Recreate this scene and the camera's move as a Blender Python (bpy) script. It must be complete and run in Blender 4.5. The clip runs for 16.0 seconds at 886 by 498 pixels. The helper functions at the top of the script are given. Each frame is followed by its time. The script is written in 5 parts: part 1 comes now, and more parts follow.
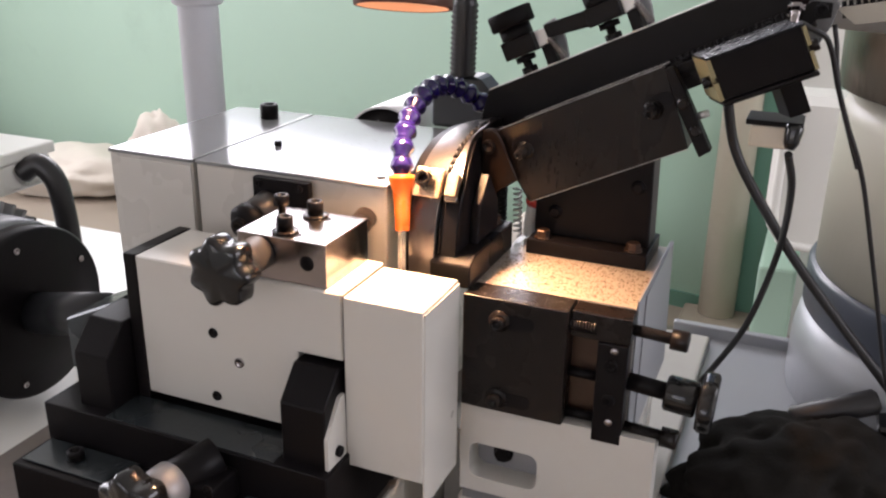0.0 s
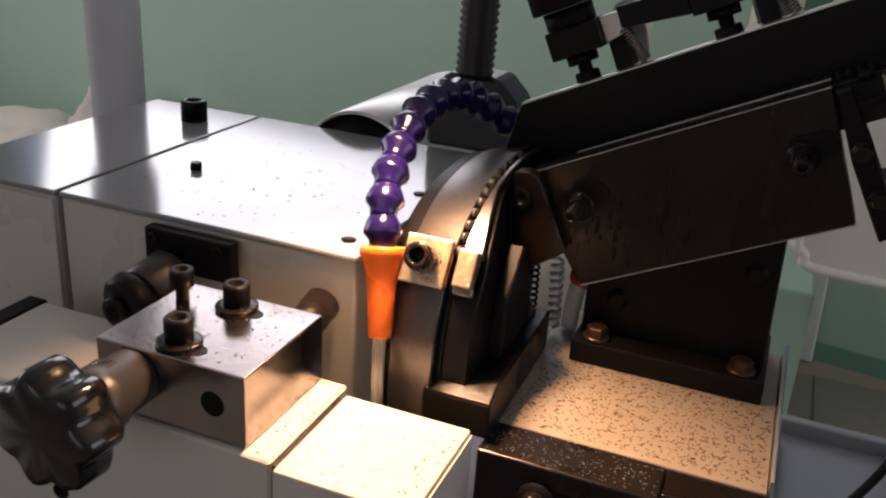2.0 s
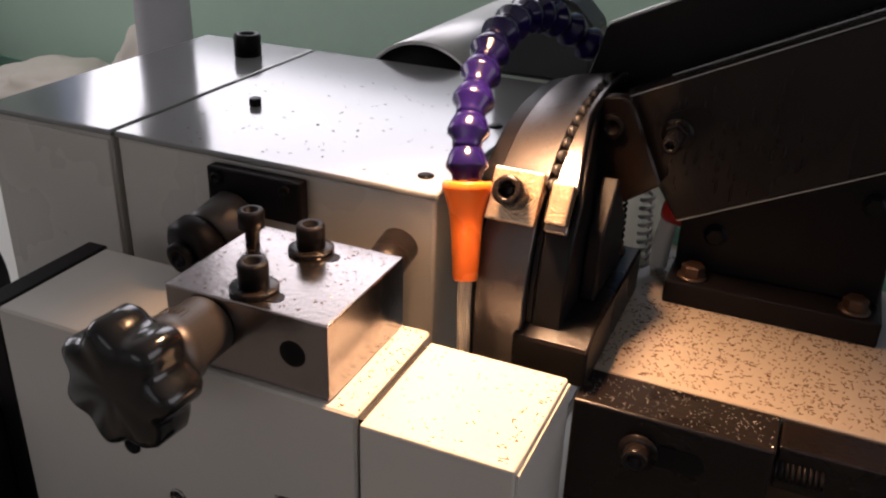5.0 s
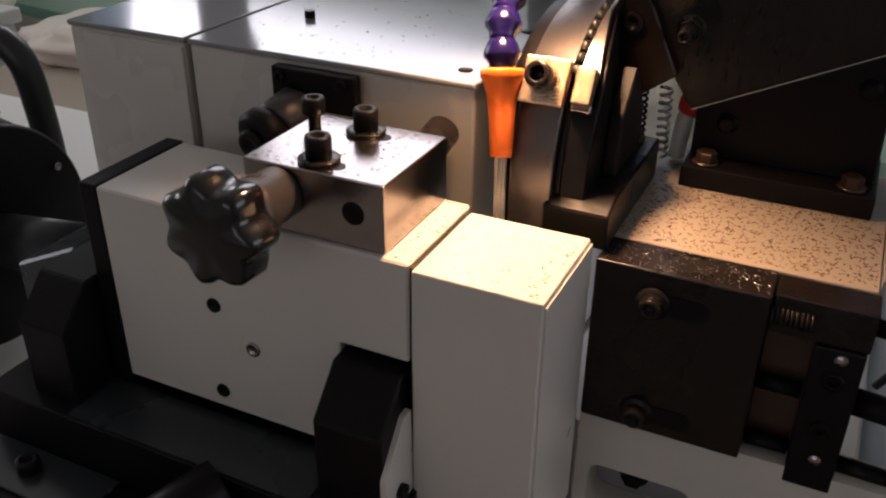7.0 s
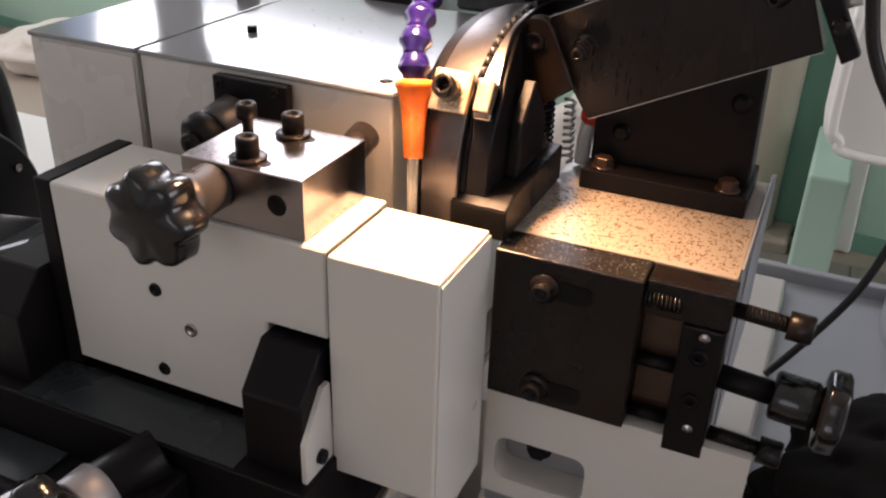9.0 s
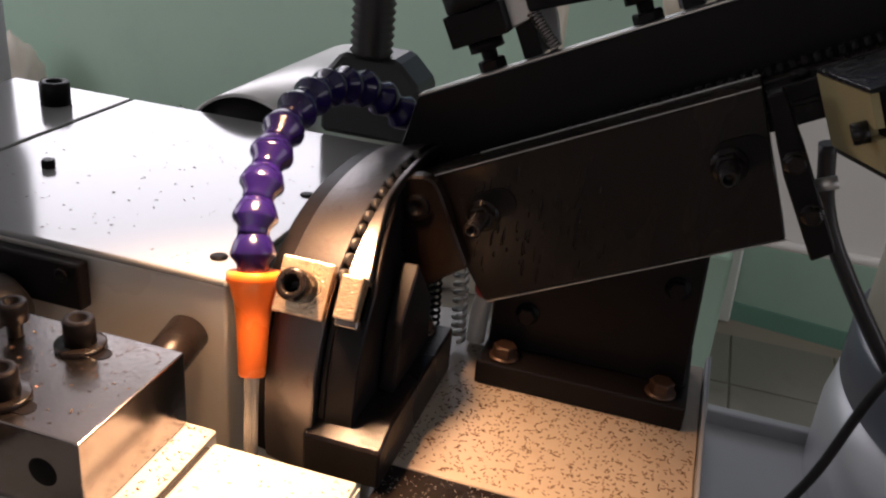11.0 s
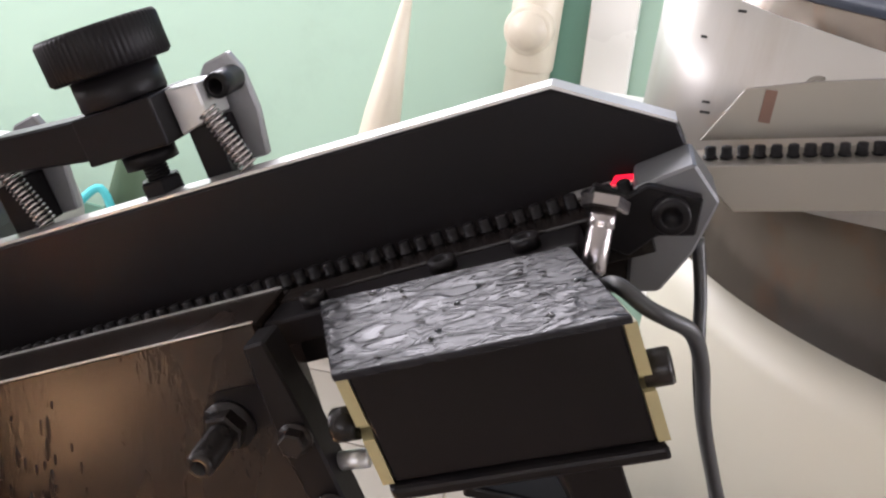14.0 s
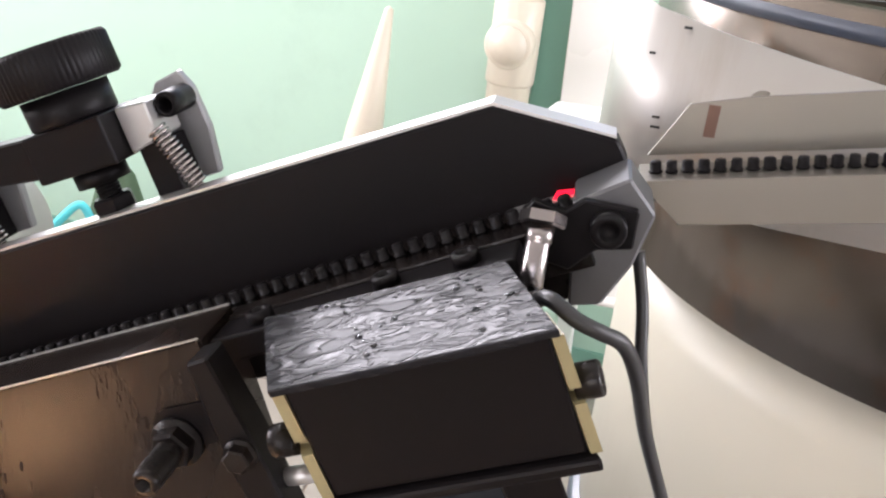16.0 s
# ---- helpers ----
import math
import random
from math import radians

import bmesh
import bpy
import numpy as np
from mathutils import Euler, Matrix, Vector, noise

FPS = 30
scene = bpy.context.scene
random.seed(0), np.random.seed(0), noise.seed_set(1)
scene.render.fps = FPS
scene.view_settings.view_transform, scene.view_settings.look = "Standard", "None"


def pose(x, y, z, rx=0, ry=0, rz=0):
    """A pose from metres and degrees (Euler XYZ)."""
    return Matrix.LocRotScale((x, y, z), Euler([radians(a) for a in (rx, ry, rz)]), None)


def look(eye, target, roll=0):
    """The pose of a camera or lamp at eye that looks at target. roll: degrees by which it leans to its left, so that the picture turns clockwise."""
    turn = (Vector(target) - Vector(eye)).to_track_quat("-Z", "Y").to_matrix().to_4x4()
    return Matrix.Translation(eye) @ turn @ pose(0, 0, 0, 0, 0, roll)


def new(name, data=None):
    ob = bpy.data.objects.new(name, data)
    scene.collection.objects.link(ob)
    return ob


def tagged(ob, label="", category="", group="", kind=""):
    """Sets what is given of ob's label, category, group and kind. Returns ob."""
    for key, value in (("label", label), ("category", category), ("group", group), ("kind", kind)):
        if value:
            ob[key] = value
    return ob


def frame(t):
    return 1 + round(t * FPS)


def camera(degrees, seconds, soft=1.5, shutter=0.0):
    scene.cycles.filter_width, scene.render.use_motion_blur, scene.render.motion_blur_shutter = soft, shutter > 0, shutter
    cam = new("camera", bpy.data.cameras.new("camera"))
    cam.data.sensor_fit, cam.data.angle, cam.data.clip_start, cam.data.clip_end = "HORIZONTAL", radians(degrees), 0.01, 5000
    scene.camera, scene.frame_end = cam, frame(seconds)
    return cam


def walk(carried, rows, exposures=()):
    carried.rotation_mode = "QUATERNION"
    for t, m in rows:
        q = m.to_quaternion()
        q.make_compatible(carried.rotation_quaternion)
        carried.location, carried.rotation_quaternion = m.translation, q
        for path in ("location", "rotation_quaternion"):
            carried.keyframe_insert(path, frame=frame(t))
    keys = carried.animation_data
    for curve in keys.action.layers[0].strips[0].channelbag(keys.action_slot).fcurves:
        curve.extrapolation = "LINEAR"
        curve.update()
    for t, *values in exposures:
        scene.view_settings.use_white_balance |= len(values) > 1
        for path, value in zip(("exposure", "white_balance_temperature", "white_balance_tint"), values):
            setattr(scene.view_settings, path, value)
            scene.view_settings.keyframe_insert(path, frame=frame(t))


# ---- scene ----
cam = camera(52.6, 16.0, soft=2.2)
PATH = [
    (0, (0.052, 0.092, 1.368), (-0.666, 1.819, 0.659), 0.8),
    (0.5, (0.01, 0.196, 1.36), (-0.745, 1.91, 0.659), 1.0),
    (1, (-0.023, 0.261, 1.343), (-0.786, 1.955, 0.604), 1.4),
    (1.5, (-0.06, 0.32, 1.337), (-0.766, 2.041, 0.602), 3.0),
    (2, (-0.086, 0.371, 1.331), (-0.734, 2.104, 0.573), 3.9),
    (2.5, (-0.109, 0.408, 1.323), (-0.706, 2.141, 0.523), 4.4),
    (3, (-0.127, 0.437, 1.314), (-0.708, 2.157, 0.474), 4.1),
    (3.5, (-0.133, 0.453, 1.309), (-0.709, 2.16, 0.44), 3.7),
    (4, (-0.133, 0.453, 1.304), (-0.718, 2.149, 0.421), 3.3),
    (4.5, (-0.131, 0.426, 1.309), (-0.776, 2.099, 0.423), 2.5),
    (4.7, (-0.127, 0.411, 1.312), (-0.807, 2.076, 0.437), 2.2),
    (6.8, (-0.095, 0.33, 1.307), (-0.829, 1.925, 0.349), 0.8),
    (7, (-0.092, 0.323, 1.303), (-0.842, 1.904, 0.336), 0.5),
    (7.5, (-0.083, 0.3, 1.296), (-0.839, 1.833, 0.256), 0.1),
    (8, (-0.06, 0.273, 1.287), (-0.836, 1.758, 0.195), -0.2),
    (8.5, (-0.042, 0.254, 1.294), (-0.811, 1.748, 0.209), 0.1),
    (9, (-0.035, 0.283, 1.32), (-0.738, 1.904, 0.383), 1.9),
    (9.5, (-0.049, 0.336, 1.335), (-0.7, 2.005, 0.447), 2.4),
    (9.7, (-0.057, 0.353, 1.334), (-0.684, 2.042, 0.465), 2.9),
    (12, (-0.101, 0.525, 1.352), (-0.469, 2.304, 0.517), 5.8),
    (12.5, (-0.059, 0.577, 1.371), (-0.386, 2.347, 0.498), 5.5),
    (13, (-0.02, 0.61, 1.38), (-0.382, 2.394, 0.554), 6.2),
    (13.5, (0.004, 0.625, 1.379), (-0.304, 2.425, 0.565), 6.9),
    (14, (0.018, 0.631, 1.381), (-0.242, 2.445, 0.58), 7.0),
    (14.5, (0.027, 0.634, 1.382), (-0.209, 2.453, 0.584), 7.2),
    (15, (0.032, 0.633, 1.383), (-0.194, 2.456, 0.592), 6.9),
    (15.5, (0.032, 0.632, 1.384), (-0.195, 2.461, 0.609), 6.8),
    (16, (0.031, 0.631, 1.384), (-0.207, 2.462, 0.614), 6.8),
]
EXPOSURES = [(0, 0.85, 6550, 21), (0.6, 0.3, 6550, 21), (1.4, -0.35, 6550, 21), (2.2, -0.6, 6550, 21), (4.7, -0.65, 6550, 21), (7, -0.75, 6550, 21), (7.5, -0.55, 6550, 21), (8, 0.5, 6550, 21), (8.5, 0.7, 6550, 21), (9, 0.35, 6550, 21), (9.5, -0.5, 6550, 21), (9.7, -0.6, 6550, 21), (12, -0.1, 6550, 21), (12.5, 1.15, 6550, 21), (13.5, 1.45, 6550, 21), (14.5, 1.8, 6550, 21), (16, 1.9, 6550, 21)]
walk(cam, [(t, look(eye, target, roll)) for t, eye, target, roll in PATH], EXPOSURES)

# ---- light ----
world = bpy.data.worlds.new("world")
scene.world = world
world.use_nodes = True
wn = world.node_tree.nodes
sky = wn.new("ShaderNodeTexSky")
sky.sky_type, sky.sun_disc = "NISHITA", False
sky.sun_elevation, sky.sun_rotation = radians(38), radians(200)
world.node_tree.links.new(sky.outputs["Color"], wn["Background"].inputs["Color"])
wn["Background"].inputs["Strength"].default_value = 0.12

sun = new("sun", bpy.data.lights.new("sun", "SUN"))
sun.data.energy, sun.data.angle, sun.data.color = 0.6, radians(10), (1.0, 0.95, 0.88)
sun.matrix_basis = look((2.0, -6.0, 6.0), (0.5, 0.0, 0.5))


def window_lamp(name, eye, target, sx, sy, power, color):
    la = new(name, bpy.data.lights.new(name, "AREA"))
    la.data.shape, la.data.size, la.data.size_y = "RECTANGLE", sx, sy
    la.data.energy, la.data.color = power, color
    la.matrix_basis = look(eye, target)
    return la


window_lamp("window_light_north", (-2.1, 3.38, 2.42), (-2.35, 1.6, 1.95), 2.6, 0.95, 50, (0.97, 0.98, 1.0))
window_lamp("window_light_south", (-0.6, -3.36, 2.0), (-0.6, 0, 1.6), 3.3, 1.5, 9, (0.98, 0.98, 1.0))
window_lamp("window_light_west", (-4.86, 1.2, 1.9), (0, 1.2, 1.6), 2.5, 1.5, 58, (0.97, 0.98, 1.0))

# Unseen east fill, added to brighten the feeder's drum and shield.
window_lamp("window_light_east", (3.16, 1.2, 1.9), (0, 1.2, 1.6), 2.5, 1.5, 38, (0.97, 0.98, 1.0))

lamp_bulb = new("task_lamp_light", bpy.data.lights.new("task_lamp_light", "SPOT"))
lamp_bulb.data.energy, lamp_bulb.data.color = 17.5, (1.0, 0.60, 0.31)
lamp_bulb.data.spot_size, lamp_bulb.data.spot_blend, lamp_bulb.data.shadow_soft_size = radians(104), 1.0, 0.02
lamp_bulb.matrix_basis = look((-0.266, 0.766, 1.292), (-0.222, 0.700, 1.08))

# ---- materials ----
MATS = {}


def material(name, color, rough=0.5, metal=0.0, vary=0.12, grain=60.0, bump=0.15, blot=0.0, blot_color=None, coat=0.0, scratch=0.0, stretch=(1, 1, 1), emit=None, spec=0.5):
    """A painted, metal or plastic surface with colour drift at two scales, gloss drift and fine relief."""
    m = bpy.data.materials.new(name)
    m.use_nodes = True
    n, l = m.node_tree.nodes, m.node_tree.links
    b = n["Principled BSDF"]
    tc = n.new("ShaderNodeTexCoord")
    mp = n.new("ShaderNodeMapping")
    mp.inputs["Scale"].default_value = stretch
    l.new(tc.outputs["Object"], mp.inputs["Vector"])
    big, fine = n.new("ShaderNodeTexNoise"), n.new("ShaderNodeTexNoise")
    big.inputs["Scale"].default_value, big.inputs["Detail"].default_value = grain / 6, 5
    fine.inputs["Scale"].default_value, fine.inputs["Detail"].default_value = grain * 6, 4
    for t in (big, fine):
        l.new(mp.outputs["Vector"], t.inputs["Vector"])
    info = n.new("ShaderNodeObjectInfo")
    add = n.new("ShaderNodeMath")
    add.operation = "ADD"
    l.new(big.outputs["Fac"], add.inputs[0])
    mul = n.new("ShaderNodeMath")
    mul.operation = "MULTIPLY"
    mul.inputs[1].default_value = 0.25
    l.new(info.outputs["Random"], mul.inputs[0])
    l.new(mul.outputs[0], add.inputs[1])
    ramp = n.new("ShaderNodeMapRange")
    ramp.inputs["From Min"].default_value, ramp.inputs["From Max"].default_value = 0.3, 0.95
    ramp.inputs["To Min"].default_value, ramp.inputs["To Max"].default_value = 1 - vary, 1 + vary
    l.new(add.outputs[0], ramp.inputs["Value"])
    tint = n.new("ShaderNodeVectorMath")
    tint.operation = "SCALE"
    tint.inputs[0].default_value = color
    l.new(ramp.outputs["Result"], tint.inputs["Scale"])
    col = tint.outputs["Vector"]
    if blot > 0:
        spots = n.new("ShaderNodeTexNoise")
        spots.inputs["Scale"].default_value, spots.inputs["Detail"].default_value = grain * 0.7, 8
        spots.inputs["Roughness"].default_value = 0.7
        l.new(mp.outputs["Vector"], spots.inputs["Vector"])
        cut = n.new("ShaderNodeMapRange")
        cut.inputs["From Min"].default_value, cut.inputs["From Max"].default_value = 0.54, 0.72
        cut.inputs["To Max"].default_value = blot
        l.new(spots.outputs["Fac"], cut.inputs["Value"])
        mix = n.new("ShaderNodeMix")
        mix.data_type = "RGBA"
        l.new(cut.outputs["Result"], mix.inputs["Factor"])
        l.new(col, mix.inputs["A"])
        mix.inputs["B"].default_value = (*(blot_color or (0.08, 0.05, 0.03)), 1)
        col = mix.outputs["Result"]
    l.new(col, b.inputs["Base Color"])
    rr = n.new("ShaderNodeMapRange")
    rr.inputs["To Min"].default_value, rr.inputs["To Max"].default_value = max(0.03, rough - 0.12), min(1.0, rough + 0.12)
    l.new(big.outputs["Fac"], rr.inputs["Value"])
    l.new(rr.outputs["Result"], b.inputs["Roughness"])
    b.inputs["Metallic"].default_value = metal
    b.inputs["Coat Weight"].default_value = coat
    b.inputs["Specular IOR Level"].default_value = spec
    b.inputs["Coat Roughness"].default_value = 0.08
    bp = n.new("ShaderNodeBump")
    bp.inputs["Strength"].default_value, bp.inputs["Distance"].default_value = bump, 0.0006
    l.new(fine.outputs["Fac"], bp.inputs["Height"])
    l.new(bp.outputs["Normal"], b.inputs["Normal"])
    if emit:
        b.inputs["Emission Color"].default_value, b.inputs["Emission Strength"].default_value = (*emit[0], 1), emit[1]
    MATS[name] = m
    return m


WHITE = material("white_machine_paint", (0.55, 0.53, 0.49), 0.30, 0, 0.05, 20, 0.06, 0.10, (0.35, 0.28, 0.2))
# Cover top: base set well below WHITE to hold down lamp and window light.
TOPWHITE = material("dimmed_polished_cover_paint", (0.235, 0.24, 0.24), 0.13, 0, 0.06, 20, 0.05, 0.2, (0.22, 0.19, 0.16), coat=0.3)
BEIGE = material("wet_plateau_paint", (0.37, 0.31, 0.25), 0.34, 0, 0.12, 40, 0.15, 0.45, (0.24, 0.17, 0.11), coat=0.12)
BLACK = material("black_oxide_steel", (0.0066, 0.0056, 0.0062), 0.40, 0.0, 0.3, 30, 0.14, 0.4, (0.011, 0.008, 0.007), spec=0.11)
OILED = material("oiled_dark_steel", (0.009, 0.0068, 0.0062), 0.28, 0.0, 0.35, 60, 0.4, 0.5, (0.024, 0.014, 0.010), spec=0.22)
DARKPAINT = material("dark_grey_paint", (0.016, 0.017, 0.019), 0.38, 0, 0.2, 30, 0.12, 0.2, (0.035, 0.035, 0.035), spec=0.4)
SLATE = material("blue_grey_steel", (0.035, 0.042, 0.046), 0.28, 0.3, 0.2, 40, 0.15, 0.3, (0.03, 0.03, 0.03))
STEEL = material("bare_steel", (0.31, 0.28, 0.275), 0.22, 1.0, 0.15, 60, 0.14, 0.4, (0.17, 0.12, 0.085))
GROUND = material("ground_steel", (0.050, 0.046, 0.044), 0.36, 0.6, 0.35, 80, 0.25, 0.6, (0.034, 0.022, 0.016), stretch=(1, 4, 2))
RINGSTEEL = material("worn_ring_steel", (0.17, 0.152, 0.147), 0.36, 1.0, 0.3, 70, 0.35, 0.85, (0.060, 0.030, 0.017), stretch=(1, 0.7, 0.7))
BRIGHT = material("bright_worn_steel", (0.50, 0.49, 0.48), 0.38, 0.7, 0.1, 70, 0.2, 0.2, (0.4, 0.38, 0.36))
STAINLESS = material("stainless_sheet", (0.27, 0.25, 0.222), 0.36, 0.85, 0.15, 14, 0.08, 0.5, (0.36, 0.28, 0.21))
# Bowl blotches stand for brown stains and for patchy reflections alike.
BOWLSTEEL = material("stained_reflection_bowl_steel", (0.13, 0.108, 0.088), 0.25, 0.9, 0.5, 34, 0.12, 0.9, (0.16, 0.072, 0.032), stretch=(1, 1, 0.7))
PURPLE = material("purple_plastic", (0.008, 0.0035, 0.052), 0.2, 0, 0.12, 40, 0.05)
ORANGE = material("orange_plastic", (0.85, 0.16, 0.015), 0.30, 0, 0.06, 40, 0.05)
PLASTIC = material("black_plastic", (0.006, 0.006, 0.0065), 0.17, 0, 0.2, 40, 0.05)
RUBBER = material("black_cable_rubber", (0.014, 0.013, 0.014), 0.42, 0, 0.2, 60, 0.1)
BRASS = material("yellowed_insulator", (0.27, 0.23, 0.12), 0.45, 0, 0.15, 50, 0.15, 0.3, (0.2, 0.15, 0.08))
COPPER = material("copper_brown_slide", (0.050, 0.028, 0.018), 0.36, 0.5, 0.25, 50, 0.2, 0.6, (0.022, 0.015, 0.012))
RED = material("red_plastic", (0.55, 0.03, 0.02), 0.35, 0, 0.1, 40, 0.05)
LED = material("red_sensor_light", (0.6, 0.01, 0.03), 0.4, 0, 0.05, 40, 0.0, emit=((1.0, 0.01, 0.03), 0.6))
SHADE = material("brown_lamp_enamel", (0.075, 0.034, 0.026), 0.4, 0, 0.15, 30, 0.1, spec=0.3)
LAMPIN = material("lamp_glow", (0.5, 0.25, 0.14), 0.5, 0, 0.1, 40, 0.0, emit=((1.0, 0.42, 0.20), 0.35))
WALLGREEN = material("green_wall_paint", (0.385, 0.555, 0.45), 0.5, 0, 0.07, 3, 0.1, 0.4, (0.31, 0.44, 0.36))
TEAL = material("dark_green_paint", (0.15, 0.32, 0.25), 0.5, 0, 0.06, 3, 0.08, 0.2, (0.2, 0.3, 0.25))
PLASTER = material("white_plaster", (0.72, 0.72, 0.70), 0.7, 0, 0.05, 4, 0.1)
CONCRETE = material("concrete_floor", (0.30, 0.25, 0.20), 0.6, 0, 0.18, 6, 0.2, 0.4, (0.20, 0.17, 0.14))
FLOORTILE = material("worn_floor_tile", (0.24, 0.215, 0.185), 0.5, 0, 0.16, 12, 0.15, 0.5, (0.15, 0.14, 0.12))
PVC = material("beige_pvc", (0.60, 0.54, 0.44), 0.4, 0, 0.06, 8, 0.06, 0.25, (0.42, 0.33, 0.22))
GREYPVC = material("grey_white_pvc", (0.55, 0.56, 0.60), 0.4, 0, 0.05, 8, 0.05)
WHITEPL = material("white_enamel", (0.75, 0.74, 0.70), 0.3, 0, 0.04, 8, 0.03)
CREAM = material("cream_feeder_paint", (0.50, 0.475, 0.39), 0.42, 0, 0.05, 6, 0.05, 0.15, (0.45, 0.40, 0.32))
NAVY = material("dark_blue_band", (0.05, 0.06, 0.085), 0.35, 0, 0.1, 20, 0.05)
GREYCAST = material("grey_cast_paint", (0.24, 0.24, 0.25), 0.4, 0.2, 0.1, 20, 0.15)
TRAY = material("galvanised_tray", (0.36, 0.37, 0.39), 0.42, 0.3, 0.12, 12, 0.12, 0.3, (0.4, 0.42, 0.45))
SACK = material("white_sack_cloth", (0.62, 0.57, 0.50), 0.8, 0, 0.1, 20, 0.5)
RAG = material("dark_work_cloth", (0.010, 0.009, 0.008), 0.95, 0, 0.35, 60, 0.9, 0.4, (0.018, 0.016, 0.012), spec=0.1)
# Bed top: brown stains, and a base darkened for the shadow lying on it.
BEDTOP = material("stained_shaded_bed_paint", (0.13, 0.11, 0.095), 0.34, 0, 0.25, 12, 0.2, 0.7, (0.09, 0.06, 0.045))
PADSTEEL = material("wet_bright_steel", (0.58, 0.42, 0.28), 0.24, 0.85, 0.35, 120, 0.9, 0.9, (0.20, 0.09, 0.035))
OILPLATE = material("oil_filmed_plate", (0.011, 0.0075, 0.0062), 0.27, 0.0, 0.35, 30, 0.3, 0.6, (0.024, 0.012, 0.007), stretch=(2.5, 1, 0.7), spec=0.22)
ENDGREY = material("grey_end_steel", (0.10, 0.10, 0.105), 0.4, 0.4, 0.2, 40, 0.15, 0.3, (0.05, 0.045, 0.04))
SCUFFED = material("scuffed_grey_steel", (0.30, 0.30, 0.31), 0.45, 0.4, 0.25, 60, 0.3, 0.6, (0.10, 0.10, 0.105))
CARDBOARD = material("brown_cardboard", (0.22, 0.15, 0.09), 0.8, 0, 0.15, 20, 0.2, 0.4, (0.10, 0.07, 0.05))
SHIELD = material("streaked_sheet", (0.50, 0.48, 0.45), 0.45, 0.6, 0.2, 30, 0.08, 0.5, (0.36, 0.30, 0.24), stretch=(1, 1, 0.15))
RUSTY = material("brown_stain", (0.16, 0.085, 0.06), 0.5, 0.2, 0.3, 200, 0.1)
CHIP = material("metal_chip", (0.10, 0.05, 0.025), 0.4, 0.5, 0.3, 200, 0.1)
GREENLEAF = material("dark_green_cloth", (0.05, 0.09, 0.05), 0.8, 0, 0.2, 20, 0.3)
AMBER = material("orange_box_paint", (0.6, 0.28, 0.06), 0.5, 0, 0.1, 20, 0.1)
TURQ = material("turquoise_strap", (0.05, 0.45, 0.50), 0.5, 0, 0.1, 20, 0.1)
INK = material("printed_mark", (0.03, 0.03, 0.03), 0.6, 0, 0.1, 20, 0.0)


def wet_film(name, color, scale, stretch, rough_dry, rough_wet):
    """Black paint half covered by puddles: raised, glossy film with sharp edges over a duller ground."""
    m = bpy.data.materials.new(name)
    m.use_nodes = True
    n, l = m.node_tree.nodes, m.node_tree.links
    b = n["Principled BSDF"]
    tc, mp = n.new("ShaderNodeTexCoord"), n.new("ShaderNodeMapping")
    mp.inputs["Scale"].default_value = stretch
    l.new(tc.outputs["Object"], mp.inputs["Vector"])
    pud, fine = n.new("ShaderNodeTexNoise"), n.new("ShaderNodeTexNoise")
    pud.inputs["Scale"].default_value, pud.inputs["Detail"].default_value, pud.inputs["Distortion"].default_value = scale, 3, 1.2
    fine.inputs["Scale"].default_value, fine.inputs["Detail"].default_value = scale * 9, 3
    for t in (pud, fine):
        l.new(mp.outputs["Vector"], t.inputs["Vector"])
    cut = n.new("ShaderNodeMapRange")
    cut.interpolation_type = "SMOOTHSTEP"
    cut.inputs["From Min"].default_value, cut.inputs["From Max"].default_value = 0.36, 0.64
    l.new(pud.outputs["Fac"], cut.inputs["Value"])
    rr = n.new("ShaderNodeMapRange")
    rr.inputs["To Min"].default_value, rr.inputs["To Max"].default_value = rough_dry, rough_wet
    l.new(cut.outputs["Result"], rr.inputs["Value"])
    l.new(rr.outputs["Result"], b.inputs["Roughness"])
    tint = n.new("ShaderNodeMapRange")
    tint.inputs["To Min"].default_value, tint.inputs["To Max"].default_value = 1.25, 0.75
    l.new(fine.outputs["Fac"], tint.inputs["Value"])
    sc = n.new("ShaderNodeVectorMath")
    sc.operation = "SCALE"
    sc.inputs[0].default_value = color
    l.new(tint.outputs["Result"], sc.inputs["Scale"])
    l.new(sc.outputs["Vector"], b.inputs["Base Color"])
    add = n.new("ShaderNodeMath")
    add.operation = "MULTIPLY_ADD"
    l.new(fine.outputs["Fac"], add.inputs[0])
    add.inputs[1].default_value = 0.12
    l.new(cut.outputs["Result"], add.inputs[2])
    bp = n.new("ShaderNodeBump")
    b.inputs["Specular IOR Level"].default_value = 0.08
    bp.inputs["Strength"].default_value, bp.inputs["Distance"].default_value = 0.45, 0.0005
    l.new(add.outputs[0], bp.inputs["Height"])
    l.new(bp.outputs["Normal"], b.inputs["Normal"])
    return m


def glassy(name, color, rough, ior, alpha=1.0):
    m = bpy.data.materials.new(name)
    m.use_nodes = True
    b = m.node_tree.nodes["Principled BSDF"]
    b.inputs["Base Color"].default_value = (*color, 1)
    b.inputs["Roughness"].default_value = rough
    b.inputs["IOR"].default_value = ior
    b.inputs["Transmission Weight"].default_value = alpha
    return m


COOLANT = glassy("milky_coolant", (0.80, 0.72, 0.58), 0.25, 1.33, 0.72)
WETBLACK = wet_film("wet_black_paint", (0.016, 0.016, 0.018), 130, (0.5, 1.5, 1), 0.30, 0.17)
CLEAR = glassy("clear_coolant", (0.95, 0.94, 0.90), 0.08, 1.33, 1.0)
PANE = glassy("window_glass", (1, 1, 1), 0.0, 1.45, 1.0)

# ---- mesh helpers ----


